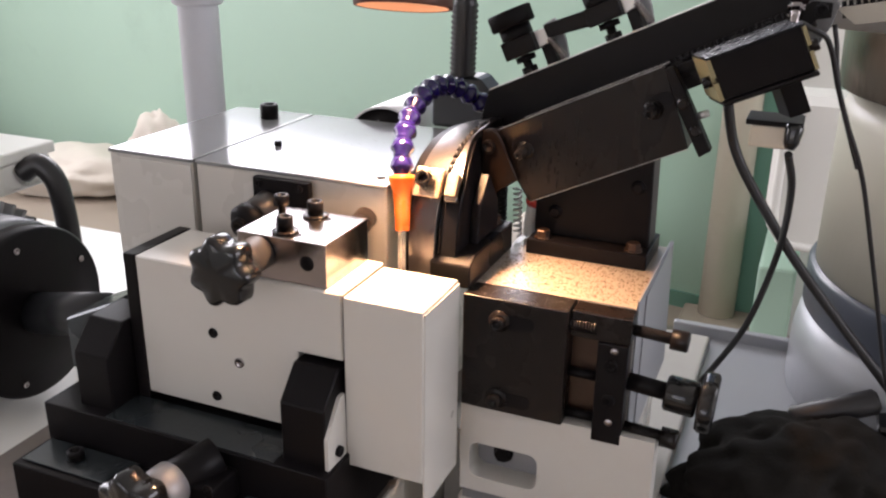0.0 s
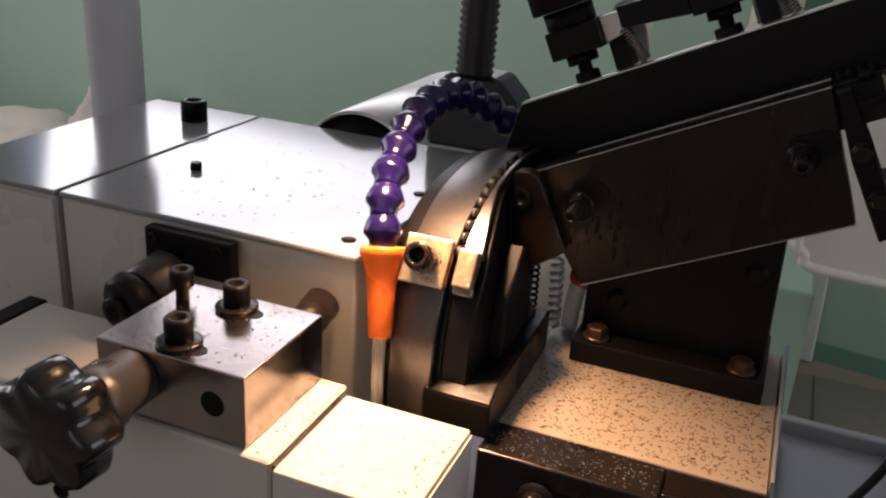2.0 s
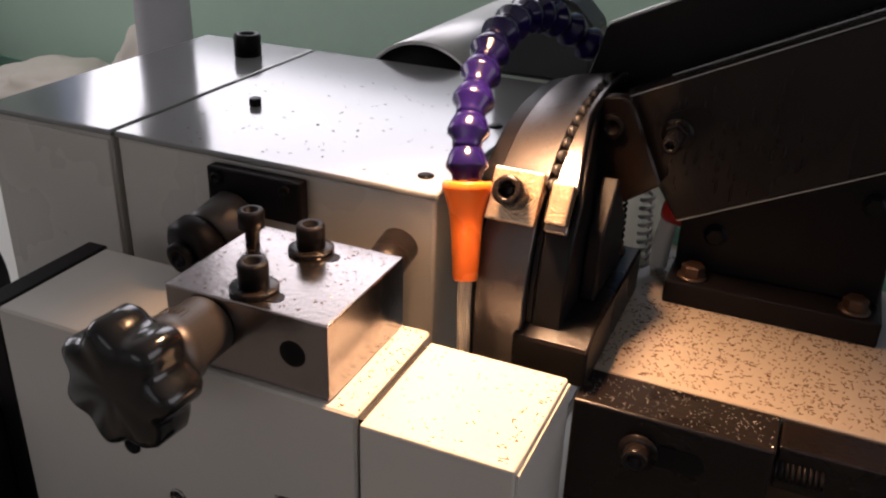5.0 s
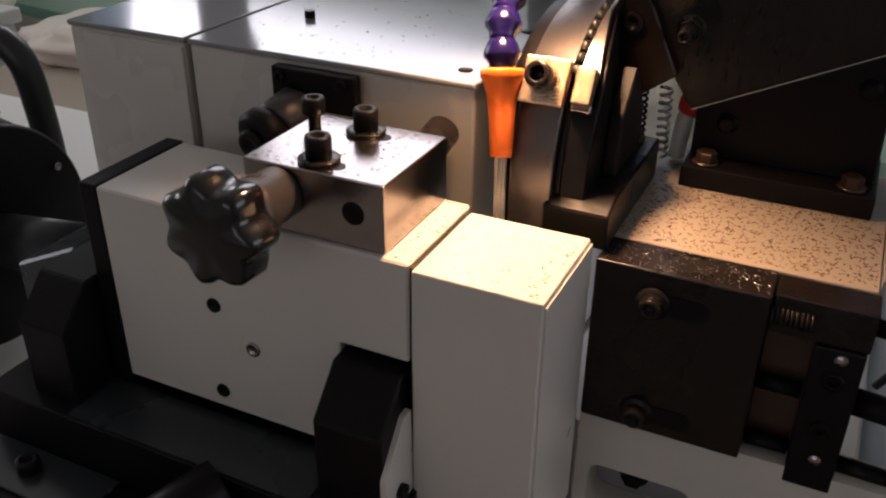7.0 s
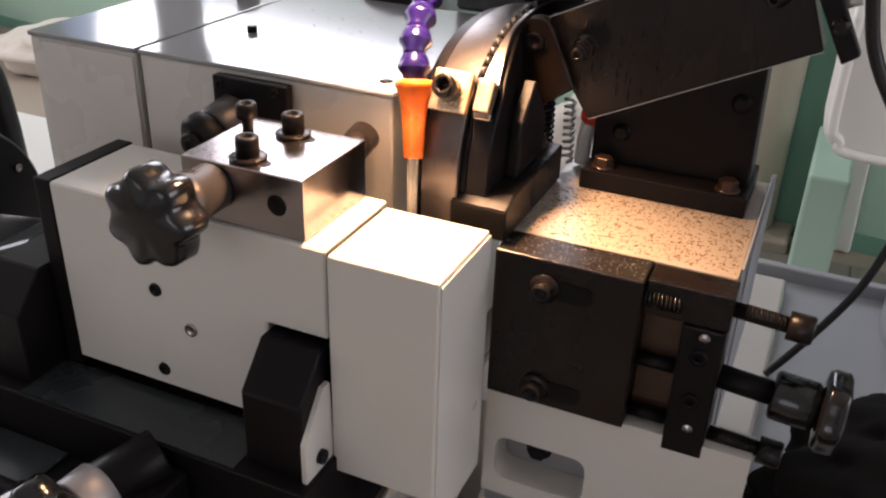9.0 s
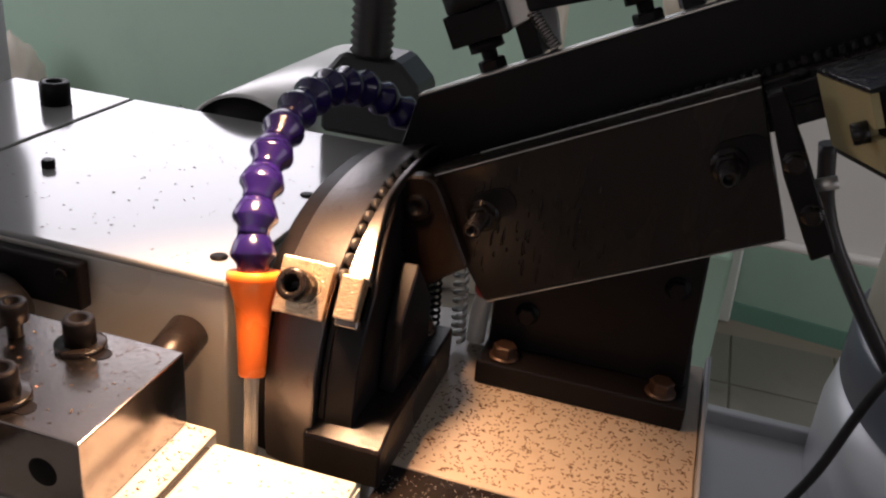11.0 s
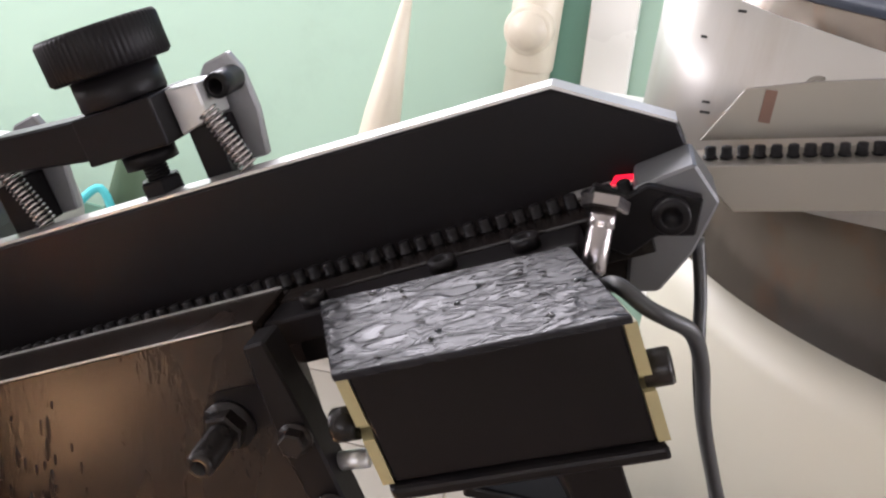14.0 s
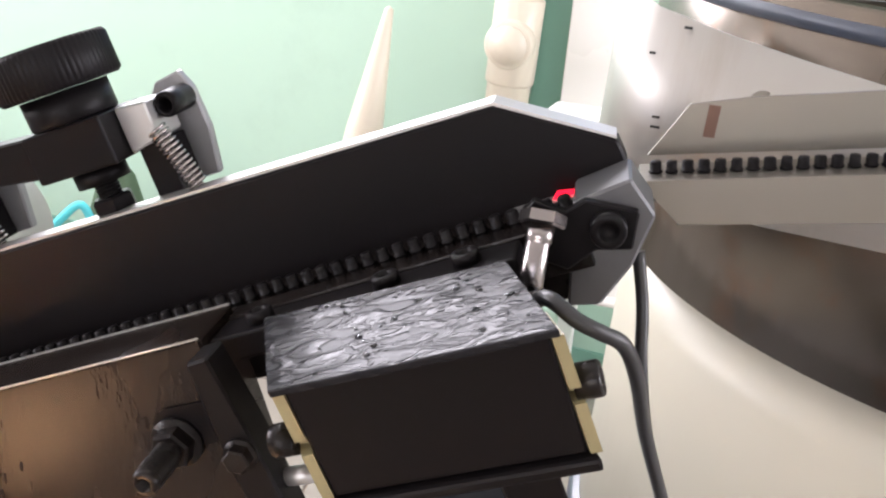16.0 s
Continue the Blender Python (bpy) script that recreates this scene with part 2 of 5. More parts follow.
def box(bm, x0, x1, y0, y1, z0, z1, bev=0.0, m=None):
    vs = [bm.verts.new((x, y, z)) for x in (x0, x1) for y in (y0, y1) for z in (z0, z1)]
    fs = [bm.faces.new([vs[i] for i in q]) for q in ((0, 1, 3, 2), (4, 6, 7, 5), (0, 4, 5, 1), (2, 3, 7, 6), (0, 2, 6, 4), (1, 5, 7, 3))]
    if bev > 0:
        es = list({e for f in fs for e in f.edges})
        r = bmesh.ops.bevel(bm, geom=es, offset=bev, segments=2, profile=0.5, affect="EDGES")
        vs = list({v for f in r["faces"] for v in f.verts} | {v for v in vs if v.is_valid})
    if m is not None:
        bmesh.ops.transform(bm, matrix=m, verts=[v for v in vs if v.is_valid])
    return vs


def prism(bm, poly, y0, y1, m=None, bev=0.0, plane="xz"):
    """A polygon given in x, z (or x, y; or y, z) drawn out along the third axis."""
    def at(a, b, c):
        return {"xz": (a, c, b), "xy": (a, b, c), "yz": (c, a, b)}[plane]
    lo = [bm.verts.new(at(a, b, y0)) for a, b in poly]
    hi = [bm.verts.new(at(a, b, y1)) for a, b in poly]
    k = len(poly)
    fs = [bm.faces.new(lo), bm.faces.new(hi[::-1])]
    fs += [bm.faces.new((lo[i], hi[i], hi[(i + 1) % k], lo[(i + 1) % k])) for i in range(k)]
    bmesh.ops.recalc_face_normals(bm, faces=fs)
    vs = lo + hi
    if bev > 0:
        es = list({e for f in fs for e in f.edges})
        r = bmesh.ops.bevel(bm, geom=es, offset=bev, segments=1, affect="EDGES")
        vs = list({v for f in r["faces"] for v in f.verts} | {v for v in vs if v.is_valid})
    if m is not None:
        bmesh.ops.transform(bm, matrix=m, verts=[v for v in vs if v.is_valid])
    return vs


def lathe(bm, prof, seg=28, m=None, wave=None):
    """A profile of (radius, height) turned about z; wave(angle, radius) may change the radius."""
    rows = []
    for r, h in prof:
        if r < 1e-6:
            rows.append([bm.verts.new((0, 0, h))])
        else:
            row = []
            for i in range(seg):
                a = 2 * math.pi * i / seg
                q = wave(a, r) if wave else r
                row.append(bm.verts.new((q * math.cos(a), q * math.sin(a), h)))
            rows.append(row)
    fs = []
    for a, b in zip(rows, rows[1:]):
        for i in range(seg):
            j = (i + 1) % seg
            q = [a[i % len(a)], a[j % len(a)], b[j % len(b)], b[i % len(b)]]
            q = list(dict.fromkeys(q))
            if len(q) > 2:
                fs.append(bm.faces.new(q))
    for f in fs:
        f.smooth = True
    bmesh.ops.recalc_face_normals(bm, faces=fs)
    vs = [v for r in rows for v in r]
    if m is not None:
        bmesh.ops.transform(bm, matrix=m, verts=vs)
    return vs


def aim(p, d):
    """A frame at p whose z points along d."""
    return Matrix.Translation(p) @ Vector(d).to_track_quat("Z", "Y").to_matrix().to_4x4()


def rod(bm, p0, p1, r, seg=20, r1=None, ch=0.0):
    d = Vector(p1) - Vector(p0)
    h, r1 = d.length, r if r1 is None else r1
    prof = [(0, 0), (r - ch, 0), (r, ch), (r1, h - ch), (r1 - ch, h), (0, h)] if ch > 0 else [(0, 0), (r, 0), (r1, h), (0, h)]
    return lathe(bm, prof, seg, aim(p0, d))


def curve_points(pts, n):
    """A smooth line through the points (Catmull-Rom)."""
    p = [Vector(q) for q in pts]
    p = [p[0] * 2 - p[1]] + p + [p[-1] * 2 - p[-2]]
    out = []
    for i in range(1, len(p) - 2):
        for k in range(n):
            t = k / n
            a, b, c, d = p[i - 1], p[i], p[i + 1], p[i + 2]
            out.append(0.5 * ((2 * b) + (c - a) * t + (2 * a - 5 * b + 4 * c - d) * t * t + (3 * b - a - 3 * c + d) * t ** 3))
    out.append(p[-2])
    return out


def tube(bm, pts, r, seg=10, n=8, radii=None):
    line = curve_points(pts, n) if n > 1 else [Vector(q) for q in pts]
    rows, up = [], Vector((0.3, 0.2, 0.93))
    for i, c in enumerate(line):
        d = (line[min(i + 1, len(line) - 1)] - line[max(i - 1, 0)]).normalized()
        s = d.cross(up)
        if s.length < 1e-3:
            s = d.cross(Vector((1, 0, 0)))
        s.normalize()
        up = s.cross(d).normalized()
        q = radii(i / max(1, len(line) - 1)) if radii else r
        rows.append([bm.verts.new(c + q * (math.cos(2 * math.pi * k / seg) * s + math.sin(2 * math.pi * k / seg) * up)) for k in range(seg)])
    fs = []
    for a, b in zip(rows, rows[1:]):
        for k in range(seg):
            f = bm.faces.new((a[k], a[(k + 1) % seg], b[(k + 1) % seg], b[k]))
            f.smooth = True
            fs.append(f)
    fs += [bm.faces.new(rows[0][::-1]), bm.faces.new(rows[-1])]
    return [v for r_ in rows for v in r_]


def coil(bm, p0, p1, radius, turns, wire, seg=6):
    d = Vector(p1) - Vector(p0)
    m = aim(p0, d)
    k = int(turns * 14)
    pts = [m @ Vector((radius * math.cos(2 * math.pi * i / 14), radius * math.sin(2 * math.pi * i / 14), d.length * i / k)) for i in range(k + 1)]
    return tube(bm, pts, wire, seg, 1)


PLACE = {}


def mesh_of(name, bm, mat):
    me = bpy.data.meshes.new(name)
    bm.normal_update()
    bm.to_mesh(me)
    bm.free()
    me.materials.append(mat)
    return me


def thing(name, at, label, category, group="", kind=""):
    ob = new(name)
    ob.empty_display_size = 0.02
    ob.location = at
    PLACE[ob] = Matrix.Translation(at)
    return tagged(ob, label, category, group, kind)


def part(name, bm, mat, parent, label=""):
    """One mesh, given in world coordinates, under a thing or a part."""
    me = mesh_of(name, bm, mat)
    me.transform(PLACE[parent].inverted())
    ob = new(name, me)
    ob.parent = parent
    PLACE[ob] = PLACE[parent]
    if label:
        ob["label"] = label
    return ob


def solid(name, bm, mat, label, category, group="", kind=""):
    """A thing of one mesh, its origin at the middle of its base."""
    me = mesh_of(name, bm, mat)
    c = [v.co for v in me.vertices]
    o = Vector(((min(v.x for v in c) + max(v.x for v in c)) / 2, (min(v.y for v in c) + max(v.y for v in c)) / 2, min(v.z for v in c)))
    me.transform(Matrix.Translation(-o))
    ob = new(name, me)
    ob.location = o
    PLACE[ob] = Matrix.Translation(o)
    return tagged(ob, label, category, group, kind)


def B(*a, **k):
    bm = bmesh.new()
    box(bm, *a, **k)
    return bm


def R(*a, **k):
    bm = bmesh.new()
    rod(bm, *a, **k)
    return bm


def socket_screw(p, d, r, h, shank=0.0, seg=24):
    """A socket-head cap screw whose head starts at p and rises along d; shank goes the other way."""
    bm = bmesh.new()
    prof = [(0, h * 0.45), (r * 0.52, h * 0.45), (r * 0.55, h * 0.98), (r * 0.62, h), (r * 0.9, h), (r, h * 0.9), (r, 0)]
    prof += [(r * 0.55, 0), (r * 0.55, -shank), (0, -shank)] if shank else [(0, 0)]
    lathe(bm, prof, seg, aim(p, d))
    return bm


def hex_bolt(p, d, r, h, washer=True):
    bm = bmesh.new()
    m = aim(p, d)
    t = r * 0.22 if washer else 0.0
    if washer:
        lathe(bm, [(0, 0), (r * 1.25, 0), (r * 1.25, t), (0, t)], 24, m)
    vs = lathe(bm, [(0, t), (r, t), (r, t + h * 0.88), (r * 0.86, t + h), (0, t + h)], 6, m)
    for v in vs:
        for f in v.link_faces:
            f.smooth = False
    return bm


def star_knob(p, d, r, h):
    bm = bmesh.new()
    def wave(a, q):
        return q * (1 + 0.10 * math.cos(7 * a)) if q > r * 0.55 else q
    prof = [(0, 0), (r * 0.5, 0), (r * 0.56, h * 0.1), (r * 0.84, h * 0.2), (r * 0.92, h * 0.32), (r * 0.92, h * 0.84), (r * 0.86, h * 0.95), (r * 0.75, h), (0, h)]
    lathe(bm, prof, 84, aim(p, d), wave)
    return bm


# ---- room ----
# The far wall turns away a little from the machine.
WALL = Matrix.Translation((0, 3.2, 0)) @ Matrix.Rotation(radians(-8.7), 4, "Z")


def room():
    bm = bmesh.new()
    box(bm, -6.5, 5.5, 0, 0.2, 0, 1.92, m=WALL)
    box(bm, -6.5, 5.5, 0, 0.2, 2.95, 3.3, m=WALL)
    box(bm, -6.5, -4.1, 0, 0.2, 1.92, 2.95, m=WALL)
    box(bm, 0.9, 5.5, 0, 0.2, 1.92, 2.95, m=WALL)
    solid("wall_north", bm, WALLGREEN, "painted mint green plaster wall with scuffs", "wall", kind="structure")
    bm = bmesh.new()
    box(bm, -6.5, 5.5, -0.012, -0.001, 0, 0.06, m=WALL)
    solid("baseboard", bm, TEAL, "dark green painted skirting strip along the wall", "baseboard", kind="structure")
    for nm, x0, x1 in (("wall_west", -5.1, -4.9), ("wall_east", 3.2, 3.4)):
        bm = bmesh.new()
        box(bm, x0, x1, -3.6, -0.1, 0, 3.3)
        box(bm, x0, x1, 2.5, 4.2, 0, 3.3)
        box(bm, x0, x1, -0.1, 2.5, 0, 1.1)
        box(bm, x0, x1, -0.1, 2.5, 2.7, 3.3)
        solid(nm, bm, PLASTER, "white plastered wall with a window opening", "wall", kind="structure")
    bm = bmesh.new()
    box(bm, -4.9, -2.3, -3.6, -3.4, 0, 3.3)
    box(bm, 1.1, 3.2, -3.6, -3.4, 0, 3.3)
    box(bm, -2.3, 1.1, -3.6, -3.4, 0, 1.2)
    box(bm, -2.3, 1.1, -3.6, -3.4, 2.8, 3.3)
    solid("wall_south", bm, PLASTER, "white plastered wall with a wide window opening", "wall", kind="structure")
    solid("ceiling", B(-5.1, 3.4, -3.6, 4.4, 3.3, 3.45), PLASTER, "white plastered ceiling", "ceiling", kind="structure")
    solid("floor", B(-5.1, 3.4, -3.6, 4.4, -0.15, 0.0), CONCRETE, "stained brown concrete workshop floor", "floor", kind="structure")
    # window_2 is unseen, an added opening for the east fill light.
    for nm, x0, x1, y0, y1, z0, z1, ax in (("window_1", -5.03, -4.97, -0.1, 2.5, 1.1, 2.7, "y"), ("window_2", 3.27, 3.33, -0.1, 2.5, 1.1, 2.7, "y"), ("window_3", -2.3, 1.1, -3.53, -3.47, 1.2, 2.8, "x")):
        w = thing(nm, ((x0 + x1) / 2, (y0 + y1) / 2, z0), "white framed window letting in daylight", "window", kind="structure")
        bm = bmesh.new()
        t = 0.05
        if ax == "y":
            box(bm, x0, x1, y0, y1, z0, z0 + t), box(bm, x0, x1, y0, y1, z1 - t, z1)
            for k in range(4):
                yy = y0 + (y1 - y0 - t) * k / 3
                box(bm, x0, x1, yy, yy + t, z0 + t, z1 - t)
        else:
            box(bm, x0, x1, y0, y1, z0, z0 + t), box(bm, x0, x1, y0, y1, z1 - t, z1)
            for k in range(5):
                xx = x0 + (x1 - x0 - t) * k / 4
                box(bm, xx, xx + t, y0, y1, z0 + t, z1 - t)
        part("window_frame", bm, WHITEPL, w)
        p = part("pane", B((x0 + x1) / 2 - 0.003, (x0 + x1) / 2 + 0.003, y0, y1, z0, z1) if ax == "y" else B(x0, x1, (y0 + y1) / 2 - 0.003, (y0 + y1) / 2 + 0.003, z0, z1), PANE, w)
        p.visible_shadow = False
    # Things along the far wall.
    p = thing("drain_pipe", (-0.16, 3.13, 0), "beige plastic drain pipe with a round cleanout cap", "pipe")
    bm = bmesh.new()
    rod(bm, (-0.165, 3.14, 0.0), (-0.165, 3.14, 2.9), 0.062, 28)
    part("pipe", bm, PVC, p)
    bm = bmesh.new()
    rod(bm, (-0.165, 3.14, 0.86), (-0.165, 3.14, 1.10), 0.069, 28, ch=0.008)
    rod(bm, (-0.165, 3.14, 0.98), (-0.175, 3.045, 0.98), 0.066, 28, ch=0.006)
    part("cleanout_fitting", bm, PVC, p)
    part("cap", R((-0.175, 3.045, 0.98), (-0.176, 3.036, 0.98), 0.052, 28), PVC, p)
    solid("pipe_base", B(-0.28, -0.04, 3.02, 3.19, 0, 0.045, bev=0.01), CONCRETE, "rough concrete lump round the foot of a pipe", "pipe base")
    bm = bmesh.new()
    box(bm, 0.02, 0.15, -0.05, -0.015, 0.0, 2.6, bev=0.004, m=WALL @ Matrix.Translation((-0.0, 0, 0)) @ Matrix.Rotation(radians(-2), 4, "Y"))
    solid("white_board", bm, WHITEPL, "long white board leaning against the green wall", "board")
    bm = bmesh.new()
    box(bm, -0.10, 0.015, -0.02, -0.003, 0.0, 3.0, m=WALL)
    solid("painted_stripe", bm, TEAL, "darker green painted stripe beside the pipe", "stripe", kind="structure")
    bm = bmesh.new()
    lathe(bm, [(0, 0), (0.085, 0), (0.075, 0.3), (0.052, 0.7), (0.012, 1.04), (0, 1.05)], 24, Matrix.Translation((-0.63, 3.04, 0.0)) @ Matrix.Rotation(radians(7), 4, "Y"))
    solid("rolled_sheet", bm, PVC, "beige rolled sheet tapering to a point by the wall", "roll")
    # White basin and its bracket.
    b = thing("wash_basin", (0.25, 2.6, 0.35), "white enamel basin with rounded corners near the wall", "basin")
    bm = bmesh.new()
    pts = [(-0.16 + 0.10 * (1 - math.cos(a)) , 0.10 * (1 - math.sin(a))) for a in [math.pi / 2 * k / 6 for k in range(7)]]
    poly = [(-0.03, 0.95), (-0.03, 0.64), (-0.015, 0.585), (0.03, 0.555), (0.09, 0.545), (0.62, 0.545), (0.62, 0.95)]
    prism(bm, poly, 2.45, 2.62, bev=0.02)
    part("bowl", bm, WHITEPL, b)
    bm = bmesh.new()
    tube(bm, [(-0.005, 2.44, 0.92), (-0.005, 2.44, 0.65), (0.015, 2.44, 0.60), (0.08, 2.44, 0.567), (0.60, 2.44, 0.567)], 0.012, 10, 6)
    part("rim", bm, WHITEPL, b)
    bm = bmesh.new()
    prism(bm, [(0.375, 0.544), (0.43, 0.544), (0.655, 0.0), (0.595, 0.0)], 2.46, 2.50, bev=0.004)
    part("leg", bm, WHITEPL, b, "slanting white leg")
    solid("wall_pillar", B(-0.03, 0.075, 2.66, 3.1, 0, 0.42, bev=0.01), WALLGREEN, "low green painted masonry block on the floor", "block", kind="structure")
    # Boxes and cloth on the floor along the wall.
    c = thing("cardboard_box", (-2.25, 3.1, 0), "worn brown cardboard box lying open on the floor", "box")
    bm = bmesh.new()
    box(bm, -2.55, -2.02, 2.95, 3.25, 0.0, 0.22, bev=0.006)
    part("body", bm, CARDBOARD, c)
    bm = bmesh.new()
    prism(bm, [(-2.50, 0.221), (-2.06, 0.221), (-2.00, 0.262), (-2.03, 0.275), (-2.10, 0.250), (-2.48, 0.300)], 2.97, 3.10, bev=0.003)
    part("flap", bm, CARDBOARD, c, "bent cardboard flap")
    part("band", B(-2.055, -2.019, 2.9495, 3.05, 0.10, 0.2205), AMBER, c, "orange band")
    for nm, c, hgt, col, lab in (("green_cloth", (-1.77, 3.12, 0.0), 0.40, GREENLEAF, "dark green cloth bundle hanging limp by the wall"), ("green_cloth", (-1.30, 3.12, 0.0), 0.48, GREENLEAF, "dark green cloth bundle propped by the wall")):
        bm = bmesh.new()
        lathe(bm, [(0, 0), (0.10, 0), (0.09, hgt * 0.5), (0.045, hgt * 0.85), (0, hgt)], 28, Matrix.Translation(c), lambda a, q: q * (1 + 0.3 * math.sin(3 * a + q * 30)))
        bmesh.ops.transform(bm, matrix=Matrix.Shear("XY", 4, (-0.12, 0.0)), verts=bm.verts)
        solid(nm, bm, col, lab, "cloth")
    bm = bmesh.new()
    tube(bm, [(-1.72, 3.0, 0.30), (-1.62, 2.99, 0.26), (-1.54, 2.98, 0.20), (-1.48, 2.98, 0.26), (-1.40, 3.0, 0.33), (-1.36, 3.01, 0.20), (-1.35, 3.0, 0.006)], 0.014, 8, 6)
    solid("turquoise_strap", bm, TURQ, "turquoise plastic strap curling off the floor", "strap")
    # Sacks by the wall.
    for nm, c, s, rz in (("sack", (-3.35, 3.42, 0.0), (0.34, 0.22, 0.24), 0.3), ("sack", (-2.80, 3.40, 0.0), (0.15, 0.12, 0.46), 1.2), ("sack", (-4.3, 3.3, 0.0), (0.3, 0.3, 0.3), 0.8), ("sack", (-0.72, 3.02, 0.0), (0.2, 0.16, 0.42), 0.2)):
        bm = bmesh.new()
        bmesh.ops.create_icosphere(bm, subdivisions=4, radius=1.0)
        for v in bm.verts:
            v.co *= 1 + 0.22 * noise.noise(v.co * 2.2 + Vector(c)) + 0.10 * noise.noise(v.co * 6 + Vector(c))
            v.co.x *= 1.15 - 0.35 * max(0, v.co.z)
            v.co = Vector((v.co.x * s[0], v.co.y * s[1], max(0.0, (v.co.z + 0.85) * s[2] * 0.55)))
        for f in bm.faces:
            f.smooth = True
        bmesh.ops.transform(bm, matrix=Matrix.Translation(c) @ Matrix.Rotation(rz, 4, "Z"), verts=bm.verts)
        solid(nm, bm, SACK, "crumpled off-white woven sack on the floor by the wall", "sack", group="sacks by the wall")


room()

# ---- machine bed ----


def bed():
    b = thing("machine_bed", (-0.25, 0.85, 0), "white painted machine bed with a sunken coolant well", "machine bed")
    bm = bmesh.new()
    box(bm, -0.64, -0.262, 0.50, 1.30, 0.06, 0.8535, bev=0.004)
    part("bed_left", bm, WHITE, b)
    part("bed_top", B(-0.638, -0.264, 0.503, 1.298, 0.8537, 0.858), BEDTOP, b, "stained wet bed top with its shadow in the colour")
    bm = bmesh.new()
    box(bm, -0.205, -0.030, 0.752, 1.20, 0.06, 0.852, bev=0.003)
    box(bm, -0.0295, 0.60, 0.752, 0.772, 0.06, 0.852, bev=0.003)
    box(bm, -0.2615, -0.2055, 0.86, 1.20, 0.06, 0.852)
    part("bed_right", bm, WHITE, b)
    part("well_floor", B(-0.2615, 0.60, 0.50, 0.7515, 0.70, 0.745), DARKPAINT, b, "dark wet well floor")
    part("bed_front", B(-0.2615, 0.60, 0.47, 0.4995, 0.06, 0.78, bev=0.003), WHITE, b)
    # Cream edge strip of the bed with its worn paint.
    part("edge_strip", B(-0.64, -0.30, 0.470, 0.4995, 0.845, 0.868, bev=0.006), CREAM, b)
    bm = bmesh.new()
    box(bm, -0.235, -0.15, 0.62, 0.70, 0.746, 0.80, bev=0.003)
    solid("chip_chute", bm, DARKPAINT, "dark sheet metal chute end in the coolant well", "chute")
    # Base cabinet feet are out of sight; the tray surrounds the right side.
    t = thing("drip_tray", (0.30, 1.0, 0.80), "galvanised sheet drip tray with a raised rim", "tray")
    bm = bmesh.new()
    box(bm, -0.0290, 1.0, 0.7725, 1.22, 0.832, 0.84)
    box(bm, -0.08, -0.0295, 1.202, 1.22, 0.832, 0.84)
    part("tray_floor", bm, TRAY, t)
    bm = bmesh.new()
    box(bm, -0.08, 1.0, 1.2205, 1.232, 0.832, 0.855, bev=0.002)
    part("rim", bm, TRAY, t)
    part("leg", B(0.5, 0.56, 1.15, 1.21, 0.0, 0.8315), GREYCAST, t)
    part("leg", B(0.7, 0.76, 0.8, 0.86, 0.0, 0.8315), GREYCAST, t)
    t = thing("drip_tray", (-0.95, 1.0, 0.80), "galvanised sheet drip tray under the motor", "tray")
    # White colour here is the window's reflection on wet galvanised sheet.
    part("tray_floor", B(-1.40, -0.6405, 0.40, 1.30, 0.792, 0.80), WHITEPL, t, "galvanised tray floor coloured white for the window's reflection")
    part("rim", B(-1.40, -0.6405, 0.388, 0.3995, 0.792, 0.83, bev=0.002), TRAY, t)
    part("leg", B(-1.2, -1.14, 0.45, 0.51, 0.0, 0.7915), GREYCAST, t)
    part("leg", B(-1.2, -1.14, 1.22, 1.28, 0.0, 0.7915), GREYCAST, t)


bed()


def support_post():
    g = thing("support_post", (-0.718, 1.09, 0.80), "grey-white round post standing on the tray behind the headstock", "post")
    part("pipe", R((-0.718, 1.09, 0.8005), (-0.718, 1.09, 1.95), 0.0265, 32), GREYPVC, g)
    part("sleeve", R((-0.718, 1.09, 1.247), (-0.718, 1.09, 1.95), 0.0335, 32, ch=0.003), GREYPVC, g, "wider upper sleeve")
    part("flange", R((-0.718, 1.09, 0.8003), (-0.718, 1.09, 0.812), 0.05, 32, ch=0.002), GREYPVC, g)


support_post()


